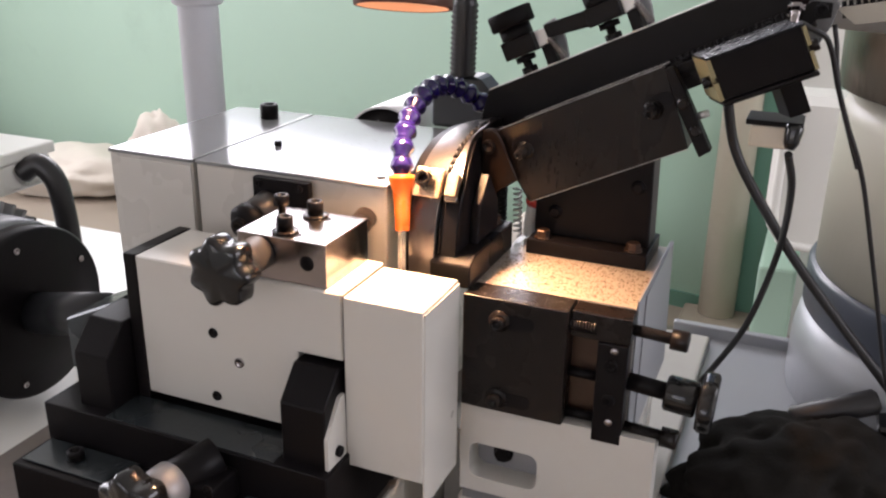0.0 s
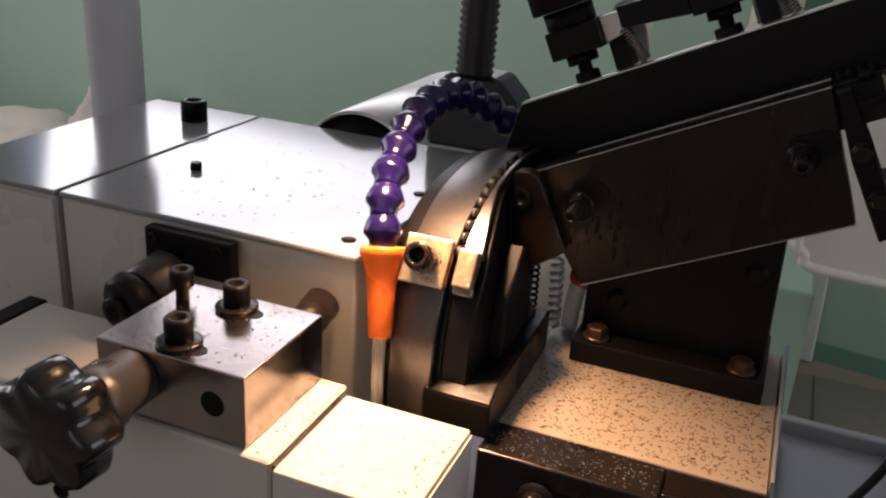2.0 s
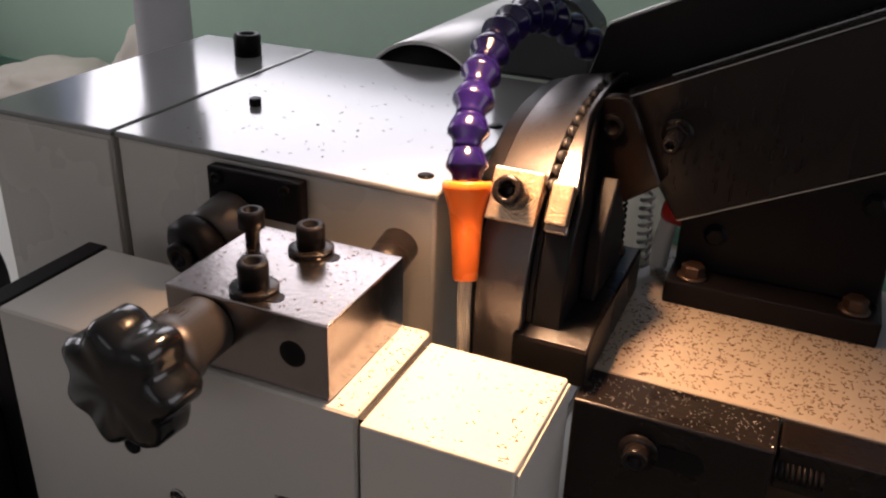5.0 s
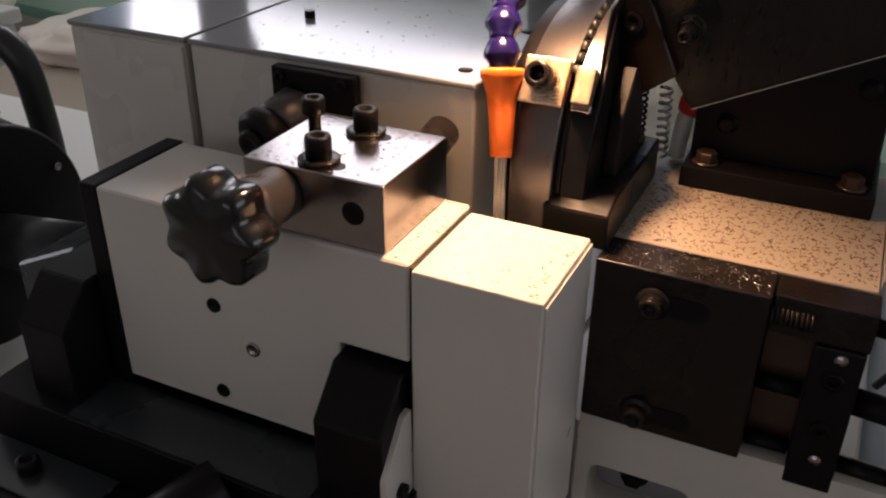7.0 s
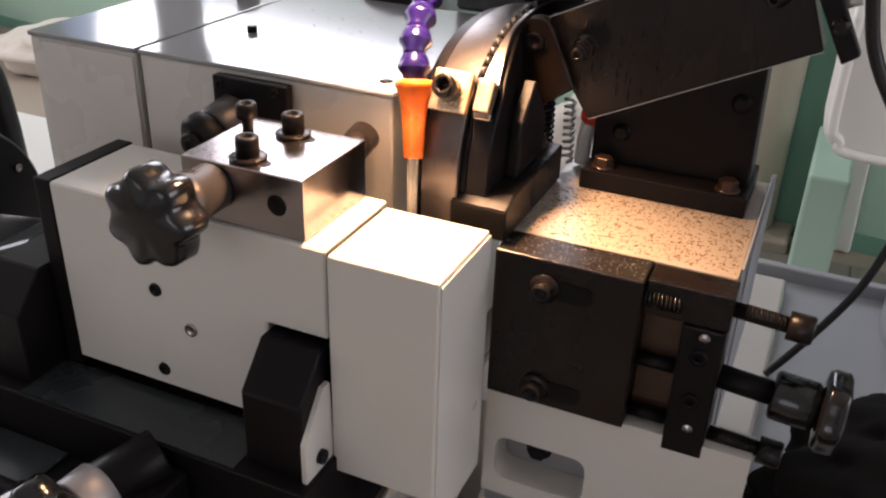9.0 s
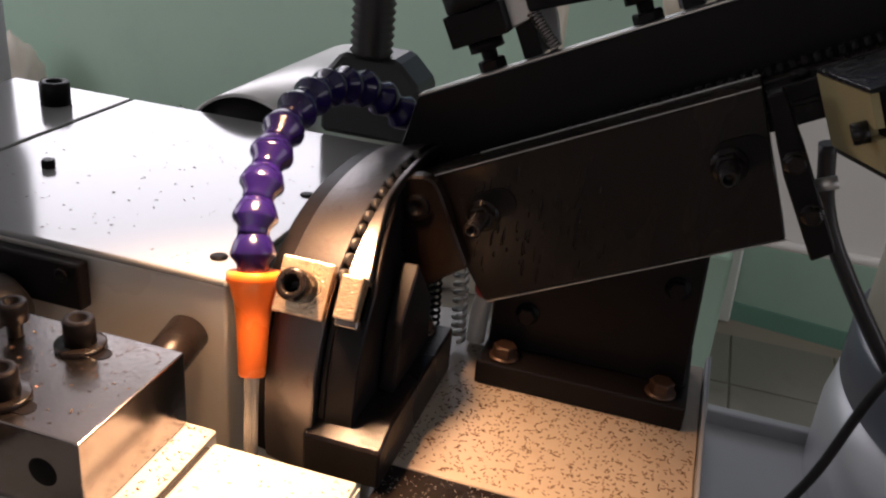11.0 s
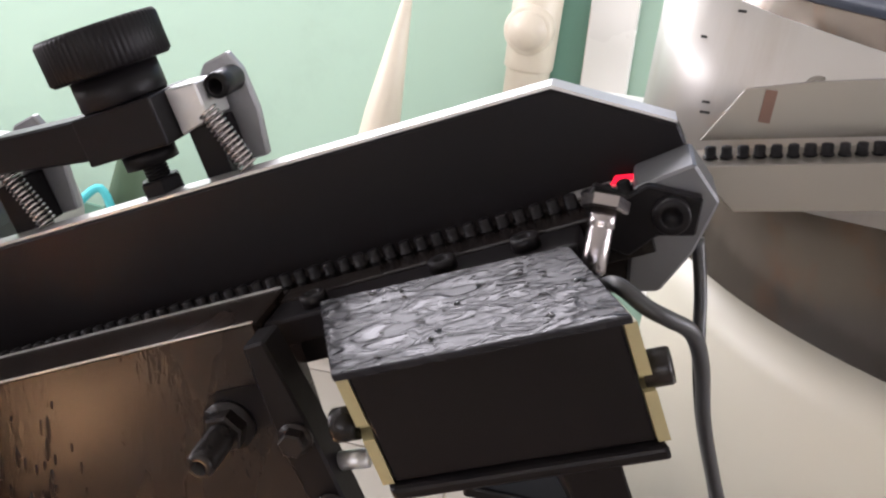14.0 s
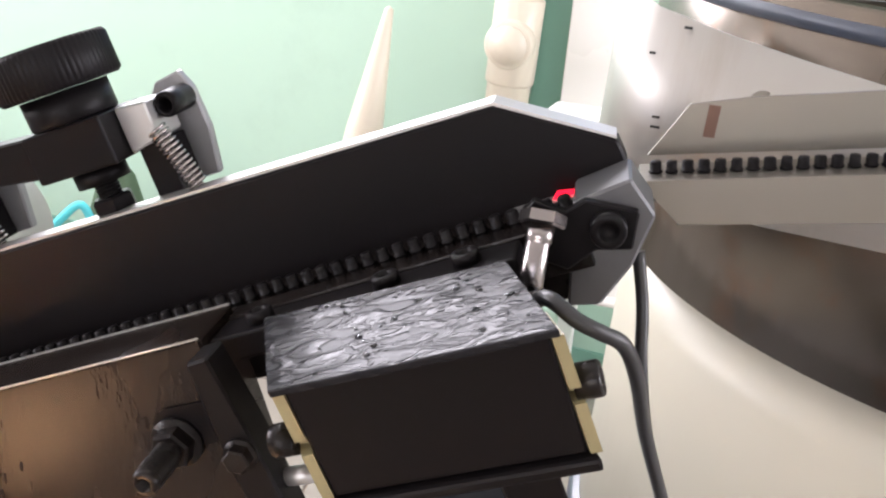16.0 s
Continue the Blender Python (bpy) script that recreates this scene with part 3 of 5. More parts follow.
def headstock():
    zt = 1.138
    for x0, x1, lab in ((-0.600, -0.4985, "white painted headstock side cover with a panel seam"), (-0.4935, -0.288, "white painted headstock cover with a glossy top")):
        c = thing("headstock_cover", ((x0 + x1) / 2, 0.89, 0.858), lab, "machine cover", group="headstock covers")
        part("body", B(x0, x1, 0.777, 1.003, 0.8585, zt - 0.004, bev=0.0015), WHITE, c)
        part("top_plate", B(x0 - 0.001, x1 + 0.001, 0.7755, 1.005, zt - 0.0038, zt, bev=0.0012), TOPWHITE, c, "glossy white top plate, coloured greyer to hold down the lamp light")
        if x0 < -0.55:
            part("front_panel", B(x0 + 0.011, x1 - 0.0005, 0.7745, 0.7768, 0.872, zt - 0.006, bev=0.0008), WHITE, c)
            part("screw", socket_screw((-0.532, 0.965, zt), (0, 0, 1), 0.0105, 0.0165), BLACK, c, "black socket screw")
        else:
            for hx, hy in ((-0.303, 0.797), (-0.300, 0.893)):
                part("plug", R((hx, hy, zt + 0.0002), (hx, hy, zt + 0.0006), 0.0045, 16), BLACK, c, "dark screw hole")
    # Added black filler makes the gap between the covers dark.
    part_gap = B(-0.498, -0.494, 0.785, 1.0, 0.8585, 1.13)
    solid("cover_gasket", part_gap, RUBBER, "black strip filling the dark gap between two white covers", "gasket")
    solid("loose_nut", hex_bolt((-0.452, 0.858, zt + 0.0001), (0, 0, 1), 0.0042, 0.0050, washer=False), BLACK, "small dark hex nut lying on a white cover", "nut")
    # Bearing plate on the front of the cover, with two shafts below it.
    b = thing("bearing_plate", (-0.392, 0.772, 1.108), "black plate with two screws and a shaft on a white cover", "bearing plate")
    part("plate", B(-0.422, -0.362, 0.766, 0.7744, 1.108, 1.133, bev=0.0012), BLACK, b)
    for sx in (-0.415, -0.371):
        part("screw", socket_screw((sx, 0.766, 1.127), (0, -1, 0), 0.0035, 0.002), BLACK, b)
    part("shaft", R((-0.402, 0.7658, 1.108), (-0.406, 0.742, 1.102), 0.016, 28, ch=0.002), GROUND, b, "worn steel shaft collar")
    part("hub", R((-0.406, 0.7418, 1.102), (-0.409, 0.728, 1.098), 0.0175, 32, ch=0.003), BLACK, b)
    bm = socket_screw((-0.409, 0.7278, 1.098), (-0.1, -1, -0.1), 0.009, 0.006)
    part("nut", bm, BLACK, b)
    s = thing("guide_pin", (-0.306, 0.76, 1.108), "dark steel guide pin between cover and clamp block", "pin")
    part("pin", R((-0.306, 0.7740, 1.108), (-0.306, 0.7405, 1.100), 0.0105, 24, ch=0.0015), OILED, s)


headstock()


def carriage():
    c = thing("carriage", (-0.376, 0.70, 0.938), "white painted slide carriage with dark screw holes", "carriage")
    bm = bmesh.new()
    prism(bm, [(-0.4795, 0.945), (-0.3165, 0.945), (-0.3165, 1.020), (-0.2735, 1.020), (-0.2735, 1.080), (-0.4795, 1.080)], 0.6645, 0.742, bev=0.0012)
    part("body", bm, WHITE, c)
    part("side_plate", B(-0.4935, -0.480, 0.665, 0.744, 0.938, 1.0805, bev=0.001), BLACK, c, "black side plate")
    # Black block stands in for the shade inside the carriage's cut-out.
    part("recess_back", B(-0.3163, -0.274, 0.690, 0.742, 0.945, 1.0195), BLACK, c, "black fill for the shade in the recess")
    for hx, hz, mt in ((-0.4015, 1.0205, BLACK), (-0.376, 0.997, STEEL), (-0.403, 0.958, BLACK)):
        bm = bmesh.new()
        lathe(bm, [(0.0, 0.0006), (0.0028, 0.0006), (0.0032, 0.0012), (0.0046, 0.0012), (0.0048, 0.0)], 20, aim((hx, 0.6645, hz), (0, -1, 0)))
        part("screw", bm, mt, c, "recessed screw")
    k = thing("cap_block", (-0.234, 0.695, 0.925), "white painted end block lit by the lamp, speckled with chips", "block")
    part("body", B(-0.2695, -0.2, 0.660, 0.733, 0.925, 1.080, bev=0.0012), WHITE, k)
    part("seam", B(-0.2732, -0.2698, 0.6665, 0.732, 0.946, 1.0775), RUBBER, k, "dark joint line")
    part("side_sheet", B(-0.1998, -0.1988, 0.662, 0.733, 0.900, 1.077), WHITE, k)
    # Clamp block with three cap screws.
    b = thing("clamp_block", (-0.33, 0.704, 1.08), "ground steel clamp block with three socket screws", "clamp block")
    part("body", B(-0.372, -0.288, 0.668, 0.7405, 1.0803, 1.1185, bev=0.0008), STEEL, b)
    for sx, sy, wash in ((-0.333, 0.681, True), (-0.331, 0.726, True), (-0.362, 0.722, False)):
        if wash:
            bm = bmesh.new()
            lathe(bm, [(0.0060, 0), (0.0112, 0), (0.0112, 0.0018), (0.0104, 0.0023), (0.0060, 0.0023)], 28, Matrix.Translation((sx, sy, 1.1187)))
            part("washer", bm, OILED, b, "dark steel washer")
            bm = bmesh.new()
            prism(bm, [(sx + 0.004 + 0.0045 * math.cos(a) + (0.008 if math.cos(a) > 0 else 0), sy - 0.002 + 0.0045 * math.sin(a)) for a in [2 * math.pi * i / 16 for i in range(16)]], 1.1184, 1.1188, plane="xy")
            part("slot", bm, BLACK, b, "dark slot")
            part("screw", socket_screw((sx, sy, 1.1211), (0, 0, 1), 0.0070, 0.0118), BLACK, b, "black socket screw")
        else:
            part("screw", socket_screw((sx, sy, 1.1265), (0, 0, 1), 0.0065, 0.0092, 0.008), BLACK, b, "black socket screw standing proud")
    bm = bmesh.new()
    lathe(bm, [(0, 0.0004), (0.0058, 0.0004), (0.0066, 0.0)], 20, aim((-0.306, 0.668, 1.100), (0, -1, 0)))
    part("side_hole", bm, BLACK, b)
    # Micrometer knob.
    n = thing("star_knob", (-0.352, 0.64, 1.085), "black seven-lobed plastic knob on a graduated steel collar", "knob", group="star knobs")
    bm = bmesh.new()
    lathe(bm, [(0, 0), (0.0140, 0), (0.0145, 0.0006), (0.0145, 0.020), (0.0165, 0.021), (0.0165, 0.031), (0.0155, 0.032), (0, 0.032)], 36, aim((-0.350, 0.6676, 1.103), (0, -1, 0)))
    part("collar", bm, GROUND, n, "graduated steel collar")
    for i in range(14):
        a = math.pi * (0.15 + 0.7 * i / 13)
        q = Vector((-0.352 + 0.0147 * math.cos(a), 0.6550, 1.103 + 0.0147 * math.sin(a)))
        bm = bmesh.new()
        box(bm, -0.0002, 0.0002, -0.004 if i % 5 else -0.007, 0.0, -0.0003, 0.0003, m=Matrix.Translation(q))
        part("mark", bm, INK, n)
    part("grip", star_knob((-0.348, 0.6356, 1.105), (-0.05, -1, 0.03), 0.0285, 0.030), PLASTIC, n, "glossy black lobed grip")
    # Posts and fixture base.
    f = thing("fixture_base", (-0.42, 0.62, 0.858), "black steel fixture base with two posts and a front rail", "fixture")
    bm = bmesh.new()
    box(bm, -0.566, -0.267, 0.575, 0.6195, 0.8585, 0.898, bev=0.0015)
    part("front_rail", bm, BLACK, f)
    bm = bmesh.new()
    box(bm, -0.566, -0.267, 0.6197, 0.80, 0.8585, 0.9365, bev=0.0012)
    part("slide_table", bm, BLACK, f)
    # Ledge and rail tops are lighter and bluer than their black sides.
    part("ledge", B(-0.494, -0.318, 0.6215, 0.6640, 0.9367, 0.9378), SLATE, f, "blue-grey ledge top")
    for x0, x1 in ((-0.560, -0.455), (-0.345, -0.275)):
        part("rail_top", B(x0, x1, 0.582, 0.6185, 0.8982, 0.9005, bev=0.0008), SLATE, f, "blue-grey rail top")
    for x0, x1 in ((-0.533, -0.4945), (-0.3155, -0.2735)):
        bm = bmesh.new()
        prism(bm, [(0.632, 0.899), (0.688 if x0 > -0.4 else 0.70, 0.899), (0.688 if x0 > -0.4 else 0.70, 1.016), (0.656, 1.016), (0.632, 0.990)], x0, x1, plane="yz", bev=0.0012)
        part("post", bm, BLACK, f)
    bm = bmesh.new()
    prism(bm, [(0.630, 0.912), (0.6635, 0.912), (0.6595, 0.994), (0.652, 0.994), (0.630, 0.966)], -0.2733, -0.2700, plane="yz")
    part("tab", bm, WHITE, f, "white painted tab")
    part("screw", socket_screw((-0.2700, 0.646, 0.947), (1, 0, 0), 0.0048, 0.0035), BLACK, f)
    for bx in (-0.515, -0.295):
        part("bolt", socket_screw((bx, 0.601, 0.9007), (0, 0, 1), 0.0075, 0.0085), BLACK, f, "black socket bolt")
    bm = bmesh.new()
    box(bm, -0.402, -0.352, 0.583, 0.6194, 0.8983, 0.924, bev=0.002)
    rod(bm, (-0.372, 0.619, 0.932), (-0.3920, 0.5845, 0.9220), 0.017, 28, ch=0.001)
    part("lug", bm, BLACK, f)
    for sx, sz in ((-0.355, 0.926), (-0.357, 0.913)):
        part("lug_screw", socket_screw((sx, 0.5825, sz), (0, -1, 0), 0.004, 0.002), BLACK, f)
    n = thing("star_knob", (-0.38, 0.55, 0.92), "black seven-lobed plastic knob on a grey collar over the bed", "knob", group="star knobs")
    bm = bmesh.new()
    lathe(bm, [(0, 0), (0.0185, 0), (0.0195, 0.001), (0.0195, 0.020), (0.0185, 0.021), (0, 0.021)], 36, aim((-0.3920, 0.5850, 0.9215), (-0.12, -1, -0.05)))
    part("collar", bm, GREYCAST, n, "grey collar")
    part("grip", star_knob((-0.3945, 0.5645, 0.9190), (-0.12, -1, -0.05), 0.0360, 0.030), PLASTIC, n, "glossy black lobed grip")


carriage()


def window_plate(bm, x0, x1, z0, z1, cx, cz, hw, hh, rad, y0, y1):
    """An upright plate with one rounded window through it."""
    inner, outer = [], []
    for k, (sx, sz) in enumerate(((1, 1), (-1, 1), (-1, -1), (1, -1))):
        for i in range(7):
            a = math.pi / 2 * (k + i / 6)
            inner.append((cx + sx * (hw - rad) + rad * math.cos(a), cz + sz * (hh - rad) + rad * math.sin(a)))
            ex, ez = (x1 if sx > 0 else x0), (z1 if sz > 0 else z0)
            f = i / 6 if k % 2 == 0 else 1 - i / 6
            px, pz = inner[-1]
            outer.append((ex, pz + (ez - pz) * min(1, 2 * f)) if f < 0.5 else (px + (ex - px) * min(1, 2 * (1 - f)), ez))
    n = len(inner)
    vi = [[bm.verts.new((x, y, z)) for x, z in inner] for y in (y0, y1)]
    vo = [[bm.verts.new((x, y, z)) for x, z in outer] for y in (y0, y1)]
    fs = []
    for i in range(n):
        j = (i + 1) % n
        fs.append(bm.faces.new((vo[0][i], vo[0][j], vi[0][j], vi[0][i])))
        fs.append(bm.faces.new((vi[1][i], vi[1][j], vo[1][j], vo[1][i])))
        fs.append(bm.faces.new((vi[0][i], vi[0][j], vi[1][j], vi[1][i])))
        fs.append(bm.faces.new((vo[0][j], vo[0][i], vo[1][i], vo[1][j])))
    bmesh.ops.recalc_face_normals(bm, faces=fs)


def right_base():
    b = thing("tool_base", (-0.12, 0.85, 0.852), "white painted tool base with a wet chip-covered top", "tool base")
    bm = bmesh.new()
    box(bm, -0.1995, -0.058, 0.770, 0.925, 0.868, 1.0625, bev=0.0012)
    part("body", bm, WHITE, b)
    bm = bmesh.new()
    # Front apron with its long rounded window.
    window_plate(bm, -0.1995, -0.028, 0.868, 0.959, -0.1590, 0.901, 0.032, 0.0180, 0.009, 0.745, 0.7695)
    part("apron", bm, WHITE, b)
    # Grey sheet over the white body puts shade behind the apron window.
    part("window_back", B(-0.1990, -0.1200, 0.7697, 0.7699, 0.880, 0.930), GREYCAST, b, "grey sheet giving the apron window its shade")
    part("bolt", hex_bolt((-0.166, 0.7695, 0.899), (0, -1, 0), 0.0075, 0.006), BLACK, b)
    part("joint", B(-0.1995, -0.030, 0.7525, 0.7695, 0.8525, 0.8675), GREYCAST, b, "grey joint strip")
    part("top", B(-0.1995, -0.058, 0.7685, 0.925, 1.0627, 1.0655, bev=0.0008), BEIGE, b, "wet cream top covered in chips")
    part("splash_sheet", B(-0.0575, -0.0560, 0.771, 0.928, 0.93, 1.071), TRAY, b, "bent splash sheet")
    bm = bmesh.new()
    prism(bm, [(0.80, 1.065), (0.93, 1.071), (0.955, 0.93), (0.80, 0.93)], -0.0556, -0.0546, plane="yz")
    part("side_flap", bm, TRAY, b, "sheet metal flap")
    # Black slide plate with slotted bolts.
    p = thing("slide_plate", (-0.153, 0.755, 0.9595), "oiled black slide plate with two slotted bolts", "slide plate")
    part("plate", B(-0.1980, -0.1065, 0.739, 0.7683, 0.9595, 1.0655, bev=0.0012), OILED, p)
    for bx, bz in ((-0.1645, 1.0465), (-0.1650, 0.973)):
        bm = bmesh.new()
        poly = [((0.014 if math.cos(a) > 0 else -0.014) + 0.0062 * math.cos(a) + bx + 0.010, bz + 0.0062 * math.sin(a)) for a in [2 * math.pi * (i + 0.5) / 20 for i in range(20)]]
        prism(bm, poly, 0.7384, 0.7391)
        part("slot", bm, BLACK, p, "dark slot")
        bm = bmesh.new()
        lathe(bm, [(0.004, 0), (0.0095, 0), (0.0095, 0.0015), (0.004, 0.0015)], 28, aim((bx, 0.7383, bz), (0, -1, 0)))
        part("washer", bm, OILED, p)
        part("bolt", socket_screw((bx, 0.7366, bz), (0, -1, 0), 0.0062, 0.0075), OILED, p, "oily socket bolt")
    # Adjuster with its screws, springs and turning handle.
    a = thing("adjuster", (-0.07, 0.76, 0.95), "black adjusting bar with three long screws and springs", "adjuster")
    part("slide", B(-0.1060, -0.0582, 0.757, 0.7695, 0.9605, 1.061), COPPER, a, "copper-brown slide face")
    part("top_block", B(-0.1055, -0.056, 0.746, 0.768, 1.0415, 1.0645, bev=0.001), OILED, a)
    part("bar", B(-0.082, -0.057, 0.7445, 0.7565, 0.949, 1.0410, bev=0.0012), BLACK, a)
    for nz in (1.022, 0.990):
        bm = bmesh.new()
        lathe(bm, [(0.0025, 0.001), (0.0025, 0.002), (0.0052, 0.002), (0.0055, 0)], 24, aim((-0.0695, 0.7443, nz), (0, -1, 0)))
        part("ring_screw", bm, BLACK, a)
    for nz in (1.035, 0.969):
        bm = bmesh.new()
        lathe(bm, [(0, 0.0012), (0.002, 0.001), (0.0034, 0)], 16, aim((-0.068, 0.7443, nz), (0, -1, 0)))
        part("ball", bm, STEEL, a, "small steel ball plug")
    for nz in (1.006, 0.967):
        bm = bmesh.new()
        rod(bm, (-0.1062, 0.752, nz), (-0.083, 0.752, nz), 0.0042, 16)
        part("rod", bm, BLACK, a)
    bm = bmesh.new()
    coil(bm, (-0.106, 0.7465, 1.052), (-0.084, 0.7465, 1.052), 0.0045, 9, 0.0008)
    part("spring", bm, OILED, a, "dark coil spring")
    for nz, x1 in ((1.052, -0.012), (0.962, -0.012)):
        bm = bmesh.new()
        rod(bm, (-0.0568, 0.757, nz), (x1 - 0.014, 0.757, nz - 0.002), 0.0048, 16)
        coil(bm, (-0.05, 0.757, nz), (x1 - 0.015, 0.757, nz - 0.0018), 0.0046, 14, 0.0006, 5)
        part("long_screw", bm, OILED, a)
        part("screw_head", socket_screw((x1 - 0.014, 0.757, nz - 0.002), (1, 0, -0.05), 0.0085, 0.014), OILED, a, "knurled screw head")
    h = part("shaft", R((-0.0568, 0.757, 1.005), (-0.022, 0.757, 1.002), 0.0075, 20), BLACK, a)
    bm = bmesh.new()
    rod(bm, (-0.026, 0.757, 1.002), (0.000, 0.757, 1.000), 0.0150, 24, ch=0.002)
    part("nut", bm, PLASTIC, a)
    bm = bmesh.new()
    lathe(bm, [(0, 0), (0.012, 0), (0.022, 0.001), (0.024, 0.004), (0.024, 0.012), (0.021, 0.014), (0, 0.014)], 42, aim((0.0005, 0.757, 1.000), (1, 0, -0.06)), lambda an, q: q * (1 + 0.05 * math.cos(6 * an)))
    part("hand_wheel", bm, PLASTIC, a, "black lobed wheel")


right_base()
# ---- the die wheel and its bracket ----


def die_wheel():
    cy, cz, r = 0.830, 1.110, 0.0755
    w = thing("die_wheel", (-0.235, cy, 1.066), "worn steel die wheel with a toothed groove and clamp screw", "die wheel")
    wy, wz = 0.865, 1.085

    def rim(d, a, b):
        """The wheel's outline: a flattened round, steep in front and flat on top."""
        c, n = math.cos(radians(d)), math.sin(radians(d))
        return wy + a * math.copysign(abs(c) ** 0.83, c), wz + b * math.copysign(abs(n) ** 0.83, n)

    def sweep(x0, a0, b0, x1, a1, b1, depth=0.03, d0=66, d1=192, lean=0.0):
        """A band round the wheel between two sides; lean narrows its far side towards the top."""
        bm = bmesh.new()
        rows = []
        for i in range(61):
            d = d0 + (d1 - d0) * i / 60
            (y0, z0), (y1, z1) = rim(d, a0, b0), rim(d, a1, b1)
            (v0, w0), (v1, w1) = rim(d, a0 - depth, b0 - depth), rim(d, a1 - depth, b1 - depth)
            xr = min(x1, max(x1 - lean * max(0.0, y1 - 0.775), x0 + 0.003))
            rows.append([bm.verts.new(q) for q in ((x0, v0, w0), (x0, y0, z0), (xr, y1, z1), (xr, v1, w1))])
        for a, b in zip(rows, rows[1:]):
            for k in range(4):
                f = bm.faces.new((a[k], a[(k + 1) % 4], b[(k + 1) % 4], b[k]))
                f.smooth = k == 1
        bm.faces.new(rows[0][::-1]), bm.faces.new(rows[-1])
        bmesh.ops.recalc_face_normals(bm, faces=bm.faces[:])
        bmesh.ops.bevel(bm, geom=[e for e in bm.edges if not e.is_boundary and e.calc_face_angle(0) > 0.9], offset=0.0007, segments=1, affect="EDGES")
        for f in bm.faces:
            f.smooth = True
        for e in bm.edges:
            e.smooth = e.calc_face_angle(0) < 0.4
        return bm
    part("ring", sweep(-0.2565, 0.110, 0.092, -0.2300, 0.115, 0.098), RINGSTEEL, w, "worn ground steel ring")
    part("ring", sweep(-0.2262, 0.115, 0.098, -0.2150, 0.115, 0.098, d1=152, lean=0.19), RINGSTEEL, w, "narrow worn steel ring")
    part("groove_bottom", sweep(-0.2299, 0.109, 0.092, -0.2263, 0.109, 0.092), BLACK, w, "dark groove")
    part("rim_guard", sweep(-0.2660, 0.107, 0.089, -0.2567, 0.108, 0.090), BLACK, w, "black rim guard")
    part("side_cover", sweep(-0.2262, 0.110, 0.093, -0.2120, 0.110, 0.093, depth=0.06, d1=184, lean=0.19), BLACK, w, "black side cover")
    part("core", R((-0.2560, cy, cz), (-0.2300, cy, cz), 0.045, 64), BLACK, w)
    for i in range(11):
        d = 88 + 5.0 * i
        y, z = rim(d, 0.1135, 0.0965)
        n = Vector((0.25, y - wy, (z - wz) * 1.35)).normalized()
        bm = bmesh.new()
        lathe(bm, [(0, -0.004), (0.0016, -0.004), (0.0016, 0), (0.0031, 0.0001), (0.0033, 0.0006), (0.0033, 0.0022), (0.0027, 0.0030), (0, 0.0030)], 14, aim(Vector((-0.2286, y, z)), n))
        part("tooth", bm, GROUND, w, "dark screw blank in the groove")
    a = math.atan2(0.044, -0.071)
    n = Vector((0, math.cos(a), math.sin(a)))
    t = Vector((0, -math.sin(a), math.cos(a)))
    q = Vector((-0.2425, cy, cz)) + n * r
    face = Matrix((( 1, 0, 0, q.x), (0, t.y, n.y, q.y), (0, t.z, n.z, q.z), (0, 0, 0, 1)))
    bm = bmesh.new()
    box(bm, -0.0125, 0.0125, -0.013, 0.013, -0.004, 0.002, bev=0.001, m=face)
    part("clamp_pad", bm, PADSTEEL, w, "bright worn clamp pad")
    part("screw", socket_screw(q + n * 0.002, n, 0.0074, 0.014), OILED, w, "oily socket screw")
    bm = bmesh.new()
    box(bm, 0.0172, 0.0275, -0.010, 0.010, -0.012, 0.0040, bev=0.001, m=face)
    part("stop_block", bm, PADSTEEL, w, "wet bright stop block")
    # The bracket that carries the wheel.
    b = thing("wheel_bracket", (-0.213, 0.80, 1.0655), "oily black bracket with hex bolts on the tool base", "bracket")
    bm = bmesh.new()
    prism(bm, [(0.747, 1.0660), (0.859, 1.0660), (0.859, 1.0925), (0.762, 1.0925), (0.747, 1.0865)], -0.2330, -0.1955, plane="yz", bev=0.0012)
    part("base", bm, OILED, b)
    bm = bmesh.new()
    prism(bm, [(0.785, 1.0927), (0.838, 1.0927), (0.838, 1.120), (0.812, 1.150), (0.790, 1.128)], -0.2118, -0.2035, plane="yz", bev=0.001)
    part("web", bm, BLACK, b)
    part("bolt", hex_bolt((-0.2115, 0.8485, 1.0927), (0, 0, 1), 0.0070, 0.006), COPPER, b, "rusty hex bolt")
    bm = bmesh.new()
    coil(bm, (-0.1985, 0.885, 1.070), (-0.2005, 0.885, 1.118), 0.0034, 9, 0.0013)
    part("spring", bm, BRIGHT, b, "bright coil spring")
    bm = bmesh.new()
    coil(bm, (-0.2150, 0.888, 1.07), (-0.2160, 0.888, 1.122), 0.0030, 12, 0.0010)
    part("chain", bm, BLACK, b)
    c = thing("coolant_fitting", (-0.186, 0.892, 1.066), "small red plastic hose fitting behind the bracket", "fitting")
    bm = bmesh.new()
    tube(bm, [(-0.190, 0.893, 1.068), (-0.1890, 0.893, 1.085), (-0.186, 0.892, 1.102), (-0.180, 0.890, 1.108)], 0.0055, 12, 5)
    part("elbow", bm, WHITEPL, c, "clear-white elbow")
    bm = bmesh.new()
    lathe(bm, [(0, 0), (0.007, 0), (0.0085, 0.003), (0.0085, 0.012), (0.006, 0.014), (0, 0.014)], 12, aim((-0.190, 0.890, 1.108), (1, -0.2, -0.1)))
    part("collar", bm, RED, c)


die_wheel()


